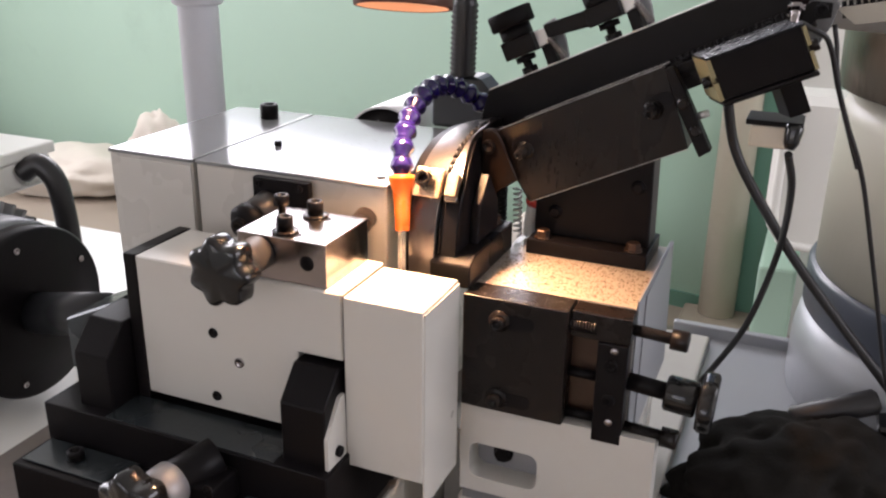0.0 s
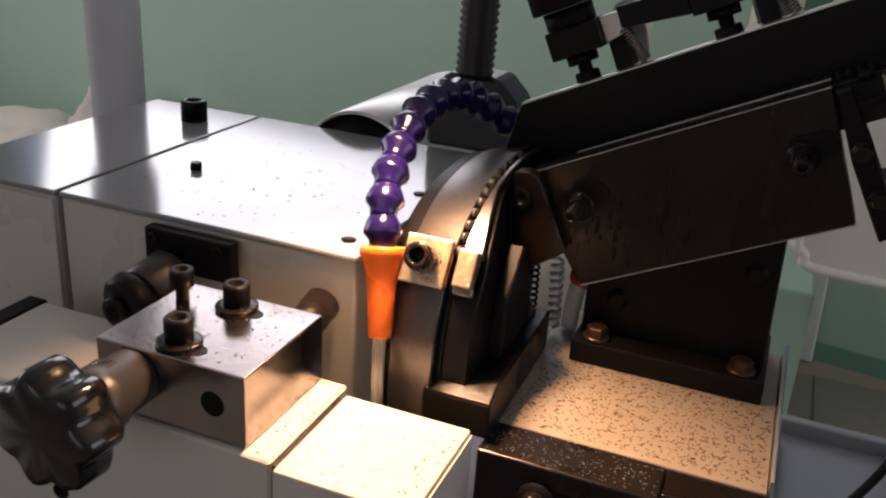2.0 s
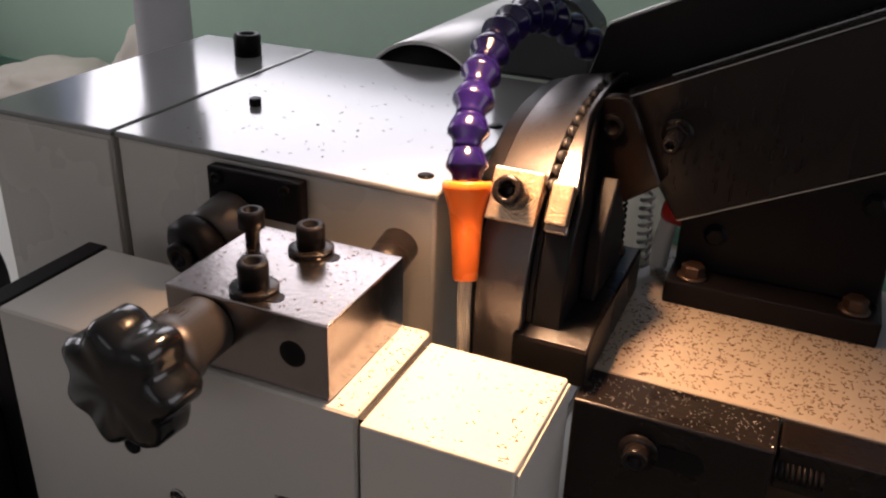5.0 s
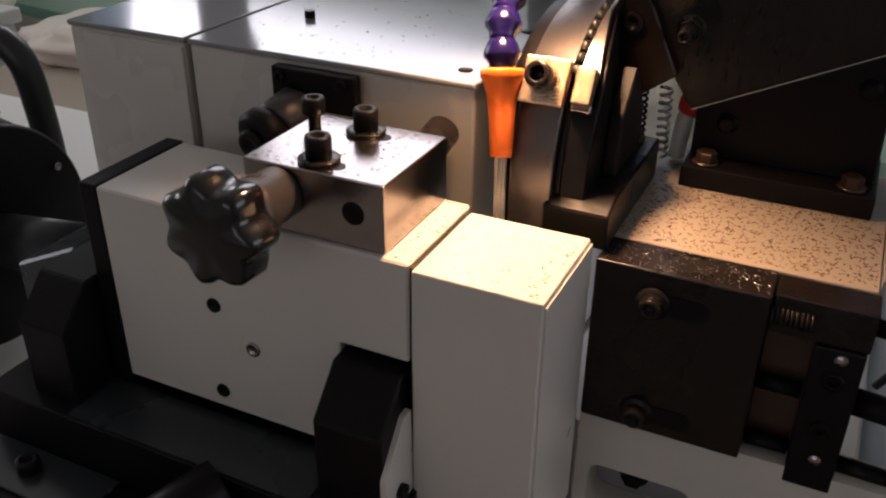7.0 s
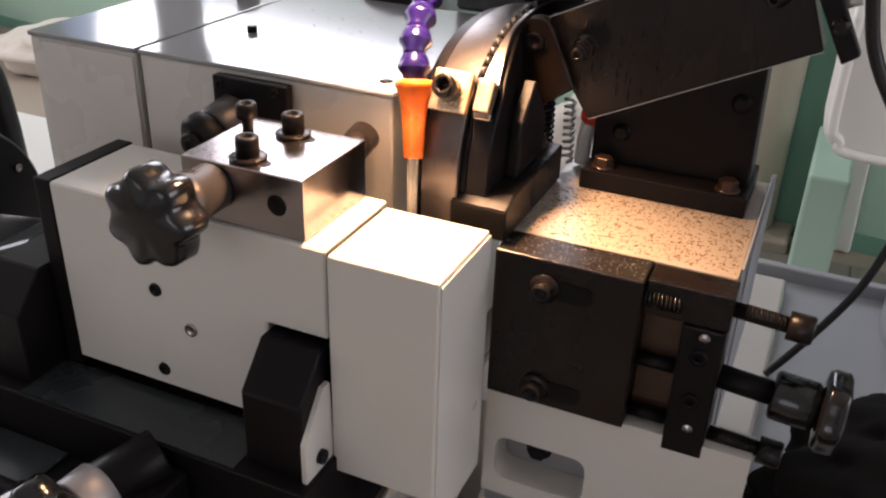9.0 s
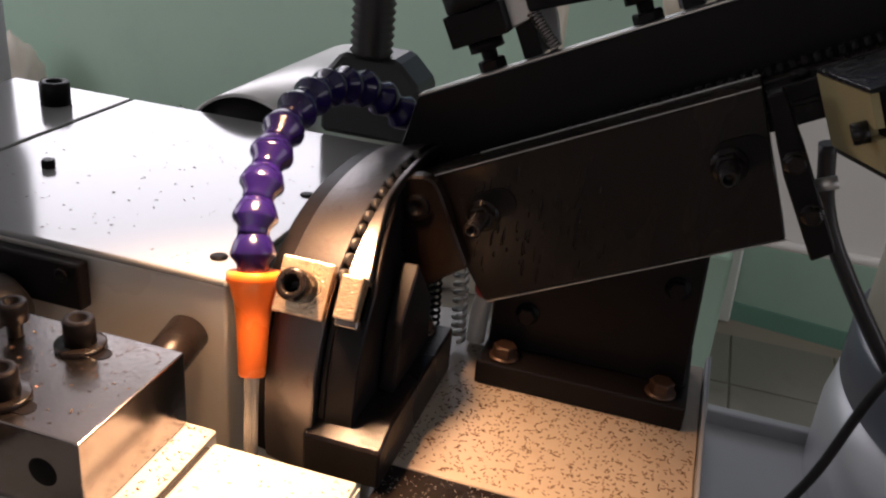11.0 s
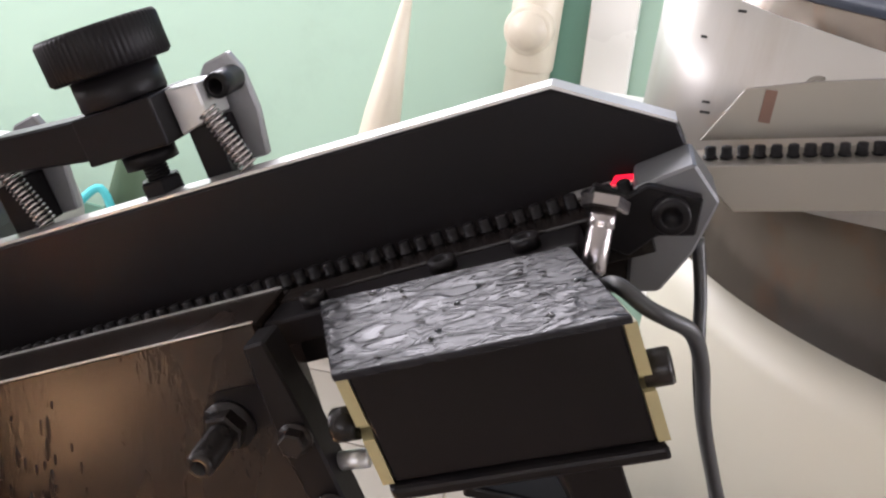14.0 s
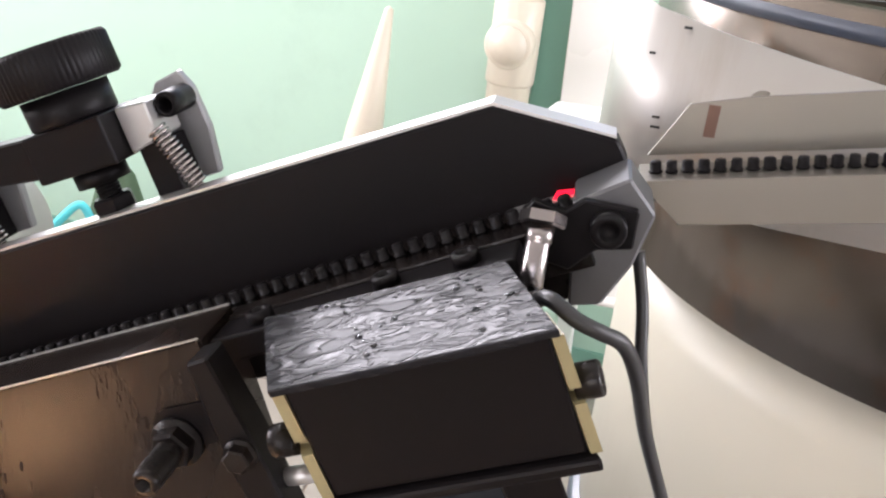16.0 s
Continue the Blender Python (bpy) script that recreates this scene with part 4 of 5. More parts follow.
def coolant_hose():
    h = thing("coolant_hose", (-0.255, 0.915, 1.17), "purple segmented coolant hose with an orange nozzle", "hose")
    way = curve_points([(-0.2665, 0.764, 1.153), (-0.2705, 0.772, 1.170), (-0.2740, 0.786, 1.186), (-0.2765, 0.806, 1.200), (-0.2775, 0.828, 1.2095), (-0.2765, 0.852, 1.2135), (-0.2735, 0.876, 1.2125), (-0.2665, 0.898, 1.2055), (-0.257, 0.912, 1.195), (-0.246, 0.922, 1.184)], 12)
    length = [0.0]
    for a, b in zip(way, way[1:]):
        length.append(length[-1] + (b - a).length)

    def at(s):
        for i in range(len(way) - 1):
            if length[i + 1] >= s:
                return way[i].lerp(way[i + 1], (s - length[i]) / (length[i + 1] - length[i]))
        return way[-1]
    s, k, step = 0.0, 0, 0.0165
    n = int(length[-1] / step)
    for k in range(n):
        p, q = at(k * step), at((k + 1) * step)
        d = q - p
        L = d.length
        bm = bmesh.new()
        lathe(bm, [(0, -0.001), (0.0068, -0.001), (0.0072, 0.001), (0.0074, L * 0.22), (0.0102, L * 0.42), (0.0104, L * 0.52), (0.0088, L * 0.80), (0.0070, L * 1.0), (0.0055, L * 1.05), (0, L * 1.05)], 28, aim(p, d))
        part("segment", bm, PURPLE, h)
    top, tip = Vector((-0.2665, 0.7645, 1.1535)), Vector((-0.2595, 0.7495, 1.1085))
    d = tip - top
    L = d.length
    bm = bmesh.new()
    lathe(bm, [(0, 0.001), (0.0112, 0.0), (0.0122, 0.0012), (0.0122, 0.0045), (0.0110, 0.006), (0.0085, L * 0.30), (0.0073, L * 0.55), (0.0062, L * 0.97), (0.0056, L), (0.0035, L), (0.0035, L * 0.9), (0, L * 0.9)], 32, aim(top, d))
    part("nozzle", bm, ORANGE, h, "orange tapered nozzle")
    bm = bmesh.new()
    base = Vector((-0.246, 0.922, 1.184))
    tube(bm, [base, base + Vector((0.010, 0.010, -0.02)), base + Vector((0.012, 0.012, -0.05)), Vector((-0.236, 0.935, 1.05))], 0.0075, 14, 5)
    part("supply_pipe", bm, BLACK, h)
    bm = bmesh.new()
    tube(bm, [tip + Vector((0, 0, 0.004)), tip + Vector((0.001, -0.003, -0.012)), Vector((-0.2560, 0.7415, 1.078)), Vector((-0.2555, 0.741, 1.040)), Vector((-0.255, 0.741, 0.96))], 0.0032, 14, 6, radii=lambda f: 0.0035 - 0.0006 * f)
    solid("coolant_stream", bm, COOLANT, "thin milky stream of coolant from the nozzle", "coolant")
    bm = bmesh.new()
    cols, rows = 15, 18
    for side, dy in ((0, 0.0), (1, 0.0011)):
        grid = []
        for r in range(rows):
            f = r / (rows - 1)
            z = 0.9245 - 0.178 * f
            half = 0.021 - 0.009 * f
            grid.append([bm.verts.new((-0.232 + half * (2 * c / (cols - 1) - 1), 0.700 - 0.004 * f + dy + 0.0012 * math.sin(c * 1.9 + 3 * f), z)) for c in range(cols)])
        for a, b in zip(grid, grid[1:]):
            for c in range(cols - 1):
                q = (a[c], a[c + 1], b[c + 1], b[c])
                fc = bm.faces.new(q if side else q[::-1])
                fc.smooth = True
    solid("coolant_fall", bm, CLEAR, "thin clear sheet of coolant falling into the well", "coolant", kind="stuff")


coolant_hose()

# ---- the inclined feed chute ----
CH = Matrix.Translation((-0.184, 0, 1.165)) @ Matrix.Rotation(radians(-24.8), 4, "Y")


RL = CH @ Matrix.Translation((0.0275, 0, 0)) @ Matrix.Rotation(radians(-1.9), 4, "Y") @ Matrix.Translation((-0.0275, 0, 0))


def cp(u, y, w):
    return CH @ Vector((u, y, w))


def cd(u, y, w):
    return CH.to_3x3() @ Vector((u, y, w))


def chute_bracket():
    b = thing("chute_bracket", (-0.123, 0.88, 1.0655), "black steel bracket bolted down under the feed chute", "bracket")
    part("foot", B(-0.1795, -0.0668, 0.852, 0.920, 1.0658, 1.0800, bev=0.0012), BLACK, b)
    bm = bmesh.new()
    prism(bm, [(-0.178, 1.0802), (-0.0690, 1.0802), (-0.0715, 1.172), (-0.178, 1.123)], 0.8720, 0.905, bev=0.0012)
    part("upright", bm, BLACK, b)
    for bx, mt in ((-0.166, COPPER), (-0.081, COPPER)):
        part("bolt", hex_bolt((bx, 0.8615, 1.0802), (0, 0, 1), 0.0066, 0.0065), mt, b, "rusty hex bolt")
    for bx, bz in ((-0.083, 1.137), (-0.158, 1.104)):
        part("bolt", hex_bolt((bx, 0.8718, bz), (0, -1, 0), 0.0052, 0.004), BLACK, b, "oily hex bolt")


chute_bracket()


def stud(u, w, parent):
    """A threaded stud with washer and nut through the lower plate."""
    y = 0.8518
    bm = bmesh.new()
    poly = [((0.007 if math.cos(a) > 0 else -0.003) + 0.0075 * math.cos(a) + u + 0.004, w + 0.004 + 0.0075 * math.sin(a)) for a in [2 * math.pi * (i + 0.5) / 20 for i in range(20)]]
    prism(bm, poly, y - 0.0006, y, m=CH)
    part("slot", bm, BLACK, parent, "dark slot")
    m = CH @ aim((u, y - 0.0007, w), (0, -1, 0))
    bm = bmesh.new()
    lathe(bm, [(0, 0), (0.0085, 0), (0.0085, 0.0016), (0, 0.0016)], 24, m)
    vs = lathe(bm, [(0, 0.0017), (0.0068, 0.0017), (0.0068, 0.0062), (0.006, 0.007), (0, 0.007)], 6, m)
    for v in vs:
        for f in v.link_faces:
            f.smooth = False
    part("nut", bm, OILED, parent, "hex nut")
    bm = bmesh.new()
    lathe(bm, [(0, 0.007), (0.0042, 0.007), (0.0042, 0.022), (0.0036, 0.023), (0.0022, 0.023), (0.0022, 0.018), (0, 0.018)], 20, m)
    m2 = CH @ Matrix.Translation((u, y - 0.008, w))
    a, b = CH @ Vector((u, y - 0.008, w)), CH @ Vector((u, y - 0.022, w))
    coil(bm, a, b, 0.0042, 15, 0.0004, 5)
    part("stud", bm, OILED, parent, "threaded stud")


def chute():
    c = thing("feed_chute", (-0.12, 0.88, 1.12), "inclined black steel feed chute of two guide plates", "chute")
    bm = bmesh.new()
    prism(bm, [(-0.033, 0.0255), (-0.020, -0.020), (-0.0155, -0.0465), (0.1365, -0.0445), (0.1415, 0.0275)], 0.852, 0.8770, m=CH, bev=0.0008)
    part("lower_plate", bm, OILPLATE, c, "oil-filmed black plate")
    # Thin bright strips draw the highlights along the lower plate's edges.
    bm = bmesh.new()
    prism(bm, [(-0.0150, -0.0466), (0.1365, -0.0446), (0.1365, -0.0451), (-0.0150, -0.0471)], 0.8516, 0.8530, m=CH)
    prism(bm, [(-0.0320, 0.0254), (0.1410, 0.0274), (0.1410, 0.0278), (-0.0320, 0.0258)], 0.8516, 0.8526, m=CH)
    prism(bm, [(0.0000, 0.0257), (0.1410, 0.0274), (0.1410, 0.0279), (0.0000, 0.0262)], 0.8763, 0.8773, m=CH)
    part("worn_edge", bm, BRIGHT, c, "bright strips for the highlights on the plate edges")
    stud(0.0, 0.0, c)
    stud(0.1205, -0.0035, c)
    bm = bmesh.new()
    prism(bm, [(-0.032, 0.0598), (-0.0555, 0.0325), (-0.050, 0.0235), (-0.030, 0.0160), (0.2600, 0.0180), (0.2720, 0.0310), (0.2722, 0.0345), (0.2712, 0.0412), (0.2380, 0.0614)], 0.898, 0.9095, m=CH, bev=0.0007)
    part("upper_plate", bm, BLACK, c)
    # Bright strip draws the back-lit highlight on the upper plate's top edge.
    bm = bmesh.new()
    prism(bm, [(-0.0315, 0.0602), (0.2378, 0.0617), (0.2710, 0.0417), (0.2712, 0.0425), (0.2382, 0.0627), (-0.0315, 0.0612)], 0.8985, 0.9090, m=CH)
    part("edge", bm, BRIGHT, c, "bright strip for the back-lit highlight on the top edge")
    bm = bmesh.new()
    box(bm, -0.040, 0.1420, 0.8774, 0.8815, 0.0060, 0.0210, bev=0.0005, m=RL)
    box(bm, 0.1422, 0.258, 0.8717, 0.8815, 0.0060, 0.0210, bev=0.0005, m=RL)
    part("rail", bm, OILED, c, "oily guide rail")
    bm = bmesh.new()
    box(bm, -0.040, 0.2560, 0.8895, 0.8978, 0.0060, 0.0210, bev=0.0005, m=RL)
    part("rail", bm, OILED, c, "oily guide rail")
    bm = bmesh.new()
    box(bm, -0.040, 0.2600, 0.8774, 0.8978, -0.004, 0.0058, m=RL)
    part("rail_bed", bm, OILED, c)
    bm = bmesh.new()
    box(bm, 0.236, 0.272, 0.8905, 0.8970, 0.0212, 0.0222, m=RL)
    part("rail_lip", bm, BRIGHT, c, "bright worn rail lip")
    bm = bmesh.new()
    box(bm, 0.1420, 0.2400, 0.8560, 0.8714, 0.0120, 0.0205, bev=0.001, m=RL)
    part("cover_strip", bm, BLACK, c)
    for u in (0.158, 0.200, 0.225):
        part("screw", socket_screw(RL @ Vector((u, 0.863, 0.0206)), cd(0, 0, 1), 0.0042, 0.0035), BLACK, c)
    # The pointed ear beside the die wheel.
    bm = bmesh.new()
    prism(bm, [(-0.2290, 1.105), (-0.2070, 1.124), (-0.1875, 1.138), (-0.2055, 1.176), (-0.2090, 1.1805), (-0.2140, 1.1825), (-0.2215, 1.1815), (-0.2265, 1.1775), (-0.2310, 1.160)], 0.8425, 0.8515, bev=0.0012)
    part("ear", bm, OILPLATE, c, "oily black pointed ear plate")
    part("ear_bolt", socket_screw((-0.2165, 0.8423, 1.1665), (0, -1, 0), 0.0066, 0.003), BLACK, c)
    # End guide plate at the upper end.
    bm = bmesh.new()
    prism(bm, [(0.2560, 0.0330), (0.2734, 0.0355), (0.2775, 0.0231), (0.2674, 0.0100), (0.2552, 0.0002), (0.2460, 0.0021)], 0.8745, 0.8970, m=CH, bev=0.0008)
    part("end_plate", bm, ENDGREY, c, "grey bevelled end plate")
    # Screw blanks queueing in the chute.
    blank = None
    for i in range(53):
        u = -0.022 + 0.0054 * i
        if blank is None:
            bm = bmesh.new()
            lathe(bm, [(0, 0.0), (0.0024, 0.0), (0.0025, 0.0006), (0.0020, 0.0008), (0.0020, 0.0036), (0.0017, 0.0041), (0, 0.0041)], 6)
            lathe(bm, [(0, -0.010), (0.0018, -0.010), (0.0018, 0), (0, 0)], 8)
            me = mesh_of("screw_blank", bm, BLACK)
            ob = new("screw_blank", me)
            tagged(ob, "small black hex-head screw queueing in the chute", "screw", "screws queueing in the chute")
            blank = ob
        else:
            ob = blank.copy()
            scene.collection.objects.link(ob)
        ob.matrix_basis = RL @ pose(u, 0.8850, 0.0211, 0, 0, 15 * math.sin(i * 2.1))


chute()


def clamp(u0):
    c = thing("chute_clamp", cp(u0, 0.905, 0.062), "knurled black thumb screw clamp with a steel hinge and spring", "clamp", group="clamps on the chute")
    m = CH @ Matrix.Translation((u0, 0.910, 0))
    bm = bmesh.new()
    lathe(bm, [(0, 0.1065), (0.0195, 0.1065), (0.0208, 0.1078), (0.0208, 0.1205), (0.0198, 0.1220), (0.0150, 0.1220), (0.0145, 0.1212), (0, 0.1212)], 192, m, lambda a, q: q * (1 + (0.014 * math.cos(64 * a) if q > 0.019 else 0)))
    part("thumb_screw", bm, BLACK, c, "knurled black thumb screw")
    bm = bmesh.new()
    lathe(bm, [(0, 0.0957), (0.0146, 0.0957), (0.0152, 0.0965), (0.0152, 0.1062), (0, 0.1062)], 36, m)
    part("neck", bm, BLACK, c)
    bm = bmesh.new()
    box(bm, u0 - 0.0145, u0 + 0.017, 0.896, 0.925, 0.0785, 0.0955, bev=0.0008, m=CH)
    part("arm", bm, BLACK, c)
    bm = bmesh.new()
    prism(bm, [(u0 + 0.0172, 0.0790), (u0 + 0.029, 0.0815), (u0 + 0.029, 0.0945), (u0 + 0.0172, 0.0952)], 0.906, 0.924, m=CH, bev=0.0006)
    part("arm_end", bm, BRIGHT, c, "bright worn arm end")
    bm = bmesh.new()
    lathe(bm, [(0, 0.0605), (0.0040, 0.0605), (0.0040, 0.0784), (0, 0.0784)], 16, m)
    lathe(bm, [(0.004, 0.0725), (0.0095, 0.0725), (0.0095, 0.0780), (0.004, 0.0780)], 24, m)
    coil(bm, m @ Vector((0, 0, 0.064)), m @ Vector((0, 0, 0.0725)), 0.0040, 7, 0.0005, 5)
    part("bolt", bm, BLACK, c)
    bm = bmesh.new()
    vs = lathe(bm, [(0, 0.0600), (0.0078, 0.0600), (0.0078, 0.0662), (0.0070, 0.0672), (0, 0.0672)], 6, m)
    for v in vs:
        for f in v.link_faces:
            f.smooth = False
    part("nut", bm, BLACK, c)
    bm = bmesh.new()
    prism(bm, [(u0 + 0.014, 0.0610), (u0 + 0.0345, 0.0612), (u0 + 0.0375, 0.0780), (u0 + 0.0370, 0.0930), (u0 + 0.0340, 0.1000), (u0 + 0.024, 0.0985), (u0 + 0.0145, 0.088)], 0.9265, 0.9305, m=CH, bev=0.0006)
    part("hinge_plate", bm, SCUFFED, c, "bright scuffed hinge plate")
    bm = bmesh.new()
    box(bm, u0 + 0.0175, u0 + 0.0280, 0.9100, 0.9262, 0.0610, 0.0800, bev=0.0006, m=CH)
    part("hinge_block", bm, BLACK, c)
    part("hinge_screw", socket_screw(cp(u0 + 0.0330, 0.9262, 0.0910), cd(0, -1, 0), 0.0046, 0.015), BLACK, c, "black hinge screw")
    bm = bmesh.new()
    coil(bm, cp(u0 + 0.0300, 0.905, 0.0850), cp(u0 + 0.0370, 0.905, 0.0625), 0.0032, 13, 0.0006)
    part("spring", bm, STEEL, c, "coil spring")


clamp(0.0105)
clamp(0.0950)
bm = bmesh.new()
prism(bm, [(0.0400, 0.0850), (0.0802, 0.0800), (0.0802, 0.0950), (0.0400, 0.0975)], 0.9000, 0.9150, m=CH, bev=0.0008)
solid("clamp_bar", bm, BLACK, "black bar joining two thumb screw clamps", "bar")


def vibrator():
    # The unit is skewed: its rear stands further down the slope than its front.
    skew = Matrix.Identity(4)
    skew[0][1] = -0.386
    V = Matrix.Translation((-0.0305, 0.8120, 1.2632)) @ Matrix.Rotation(radians(-24.7), 4, "Y") @ Matrix.Rotation(radians(5.8), 4, "X") @ skew @ Matrix.Diagonal((0.905, 1.03, 0.82, 1))
    v = thing("line_vibrator", V @ Vector((0.037, 0.02, -0.05)), "wet black line vibrator unit with yellowed end springs", "vibrator")
    bm = bmesh.new()
    box(bm, 0.0028, 0.0778, 0.0008, 0.0420, -0.0440, -0.0022, bev=0.001, m=V)
    part("body", bm, BLACK, v)
    bm = bmesh.new()
    box(bm, -0.0012, 0.0800, -0.001, 0.0390, -0.0020, 0.0006, bev=0.0005, m=V)
    part("top_plate", bm, WETBLACK, v, "wet black top plate with water drops")
    for x0, x1, dp in ((-0.0010, 0.0026, 0.040), (0.0780, 0.0812, 0.012)):
        bm = bmesh.new()
        prism(bm, [(0.0005, -0.044), (dp, -0.044), (dp, -0.0025), (0.0005, -0.0025), (0.0005, -0.0205), (0.006, -0.0205), (0.006, -0.0260), (0.0005, -0.0260)], x0, x1, m=V, plane="yz")
        part("leaf_spring", bm, BRASS, v, "yellowed leaf spring")
        s = 1 if x0 > 0.01 else -1
        part("bolt", socket_screw(V @ Vector((x1 if s > 0 else x0, 0.006, -0.0232)), (V.to_3x3() @ Vector((s, 0, 0))), 0.0046, 0.0065), OILED, v)
    bm = bmesh.new()
    box(bm, 0.0005, 0.0800, -0.0015, 0.041, -0.0495, -0.0446, bev=0.0014, m=V)
    part("base_lip", bm, BLACK, v)
    bm = bmesh.new()
    box(bm, 0.052, 0.070, 0.014, 0.038, -0.085, -0.0497, bev=0.001, m=V)
    part("foot_block", bm, BLACK, v)
    # The side bar between plate and vibrator.
    b = thing("side_bar", cp(0.15, 0.84, -0.05), "black flat bar with a nut beside the vibrator", "bar")
    bm = bmesh.new()
    prism(bm, [(0.1430, 0.0260), (0.1500, 0.0265), (0.1530, 0.000), (0.1560, -0.050), (0.1450, -0.052), (0.1420, -0.01)], 0.838, 0.8500, m=CH, bev=0.0008)
    part("bar", bm, BLACK, b)
    part("bolt", hex_bolt(cp(0.148, 0.8378, -0.005), cd(0, -1, 0), 0.0042, 0.004), OILED, b)
    part("bolt", hex_bolt(cp(0.150, 0.8378, -0.030), cd(0, -1, 0), 0.0042, 0.004), OILED, b)
    bm = bmesh.new()
    rod(bm, cp(0.1535, 0.846, -0.020), cp(0.163, 0.846, -0.0205), 0.0030, 16)
    part("chrome_pin", bm, BRIGHT, b, "bright pin")
    # Water drops on the top plate.
    bm = bmesh.new()
    rnd = random.Random(5)
    for i in range(70):
        x, y = rnd.uniform(0.001, 0.078), rnd.uniform(0.001, 0.037)
        r = rnd.choice((0.00022, 0.0003, 0.0004, 0.0006, 0.0010))
        lathe(bm, [(r, 0), (r * 0.8, r * 0.35), (0, r * 0.5)], 8, V @ Matrix.Translation((x, y, 0.00062)) @ Matrix.Diagonal((rnd.uniform(0.8, 1.8), 1, 1, 1)))
    solid("water_drops", bm, CLEAR, "water drops scattered over the black top plate", "water drops", kind="stuff")


def oil_drips():
    """Runs and drops of oil on the face of the lower chute plate."""
    rnd = random.Random(12)
    bm = bmesh.new()
    for i in range(75):
        u, w = rnd.uniform(-0.012, 0.062), rnd.uniform(-0.040, 0.018)
        r, l = rnd.uniform(0.0004, 0.0009), rnd.uniform(1.5, 8.0)
        m = Matrix.Translation(cp(u, 0.8519, w)) @ Matrix.Rotation(radians(90), 4, "X") @ Matrix.Diagonal((1, l, 1, 1))
        lathe(bm, [(r, -0.0002), (r * 0.8, r * 0.3), (0, r * 0.45)], 8, m)
    solid("oil_drips", bm, OILED, "runs and drops of oil on the black chute plate", "oil drips", kind="stuff")


oil_drips()
vibrator()


def sensor():
    s = thing("chute_sensor", cp(0.2495, 0.86, 0.02), "small sensor with a red light on a black bracket", "sensor")
    bm = bmesh.new()
    prism(bm, [(0.2417, 0.0340), (0.2460, 0.0378), (0.2538, 0.0322), (0.2600, 0.0340), (0.2735, 0.0267), (0.2690, 0.0165), (0.2590, 0.0190), (0.2500, 0.0150), (0.2430, 0.0200)], 0.8700, 0.8740, m=CH, bev=0.0005)
    part("bracket", bm, BLACK, s)
    part("screw", socket_screw(cp(0.2642, 0.8698, 0.0248), cd(0, -1, 0), 0.0052, 0.004), BLACK, s)
    p, d = Vector((0.0272, 0.8640, 1.3015)), Vector((-0.02, -0.50, -0.86)).normalized()
    bm = bmesh.new()
    vs = lathe(bm, [(0, 0), (0.0066, 0), (0.0066, 0.0030), (0.0060, 0.0036), (0, 0.0036)], 6, aim(p, d))
    for v in vs:
        for f in v.link_faces:
            f.smooth = False
    part("lock_nut", bm, STEEL, s)
    bm = bmesh.new()
    lathe(bm, [(0, 0.0036), (0.0039, 0.0036), (0.0039, 0.008), (0.0034, 0.0085), (0.0036, 0.0092), (0.0036, 0.0200), (0.0028, 0.0210), (0, 0.0210)], 20, aim(p, d))
    part("barrel", bm, STEEL, s, "brushed sensor barrel")
    bm = bmesh.new()
    q = p + d * 0.021
    tube(bm, [q, q + Vector((0.001, -0.001, -0.004)), Vector((0.0320, 0.832, 1.2912)), Vector((0.0400, 0.828, 1.2885)), Vector((0.0460, 0.829, 1.2860)), Vector((0.0525, 0.833, 1.2815)), Vector((0.0585, 0.842, 1.2680)), Vector((0.0665, 0.860, 1.2410)), Vector((0.0780, 0.875, 1.210)), Vector((0.098, 0.89, 1.160)), Vector((0.125, 0.91, 1.06)), Vector((0.155, 0.93, 0.95)), Vector((0.20, 0.945, 0.845))], 0.0021, 12, 8)
    tube(bm, [Vector((0.0566, 0.888, 1.2859)), Vector((0.0608, 0.885, 1.2699)), Vector((0.0635, 0.878, 1.2530)), Vector((0.0690, 0.876, 1.2320)), Vector((0.0790, 0.884, 1.205)), Vector((0.092, 0.895, 1.170))], 0.0020, 10, 6)
    part("lead", bm, RUBBER, s, "black lead")
    bm = bmesh.new()
    prism(bm, [(0.2480, 0.0296), (0.2500, 0.0318), (0.2568, 0.0308), (0.2575, 0.0285)], 0.8930, 0.8942, m=CH)
    part("glow", bm, LED, s, "red lit spot")
    bm = bmesh.new()
    lathe(bm, [(0, 0), (0.0016, 0), (0.0016, 0.0012), (0, 0.0012)], 12, aim(cp(0.2548, 0.8735, 0.0240), cd(0, -1, 0)))
    part("led", bm, LED, s, "red light")


sensor()


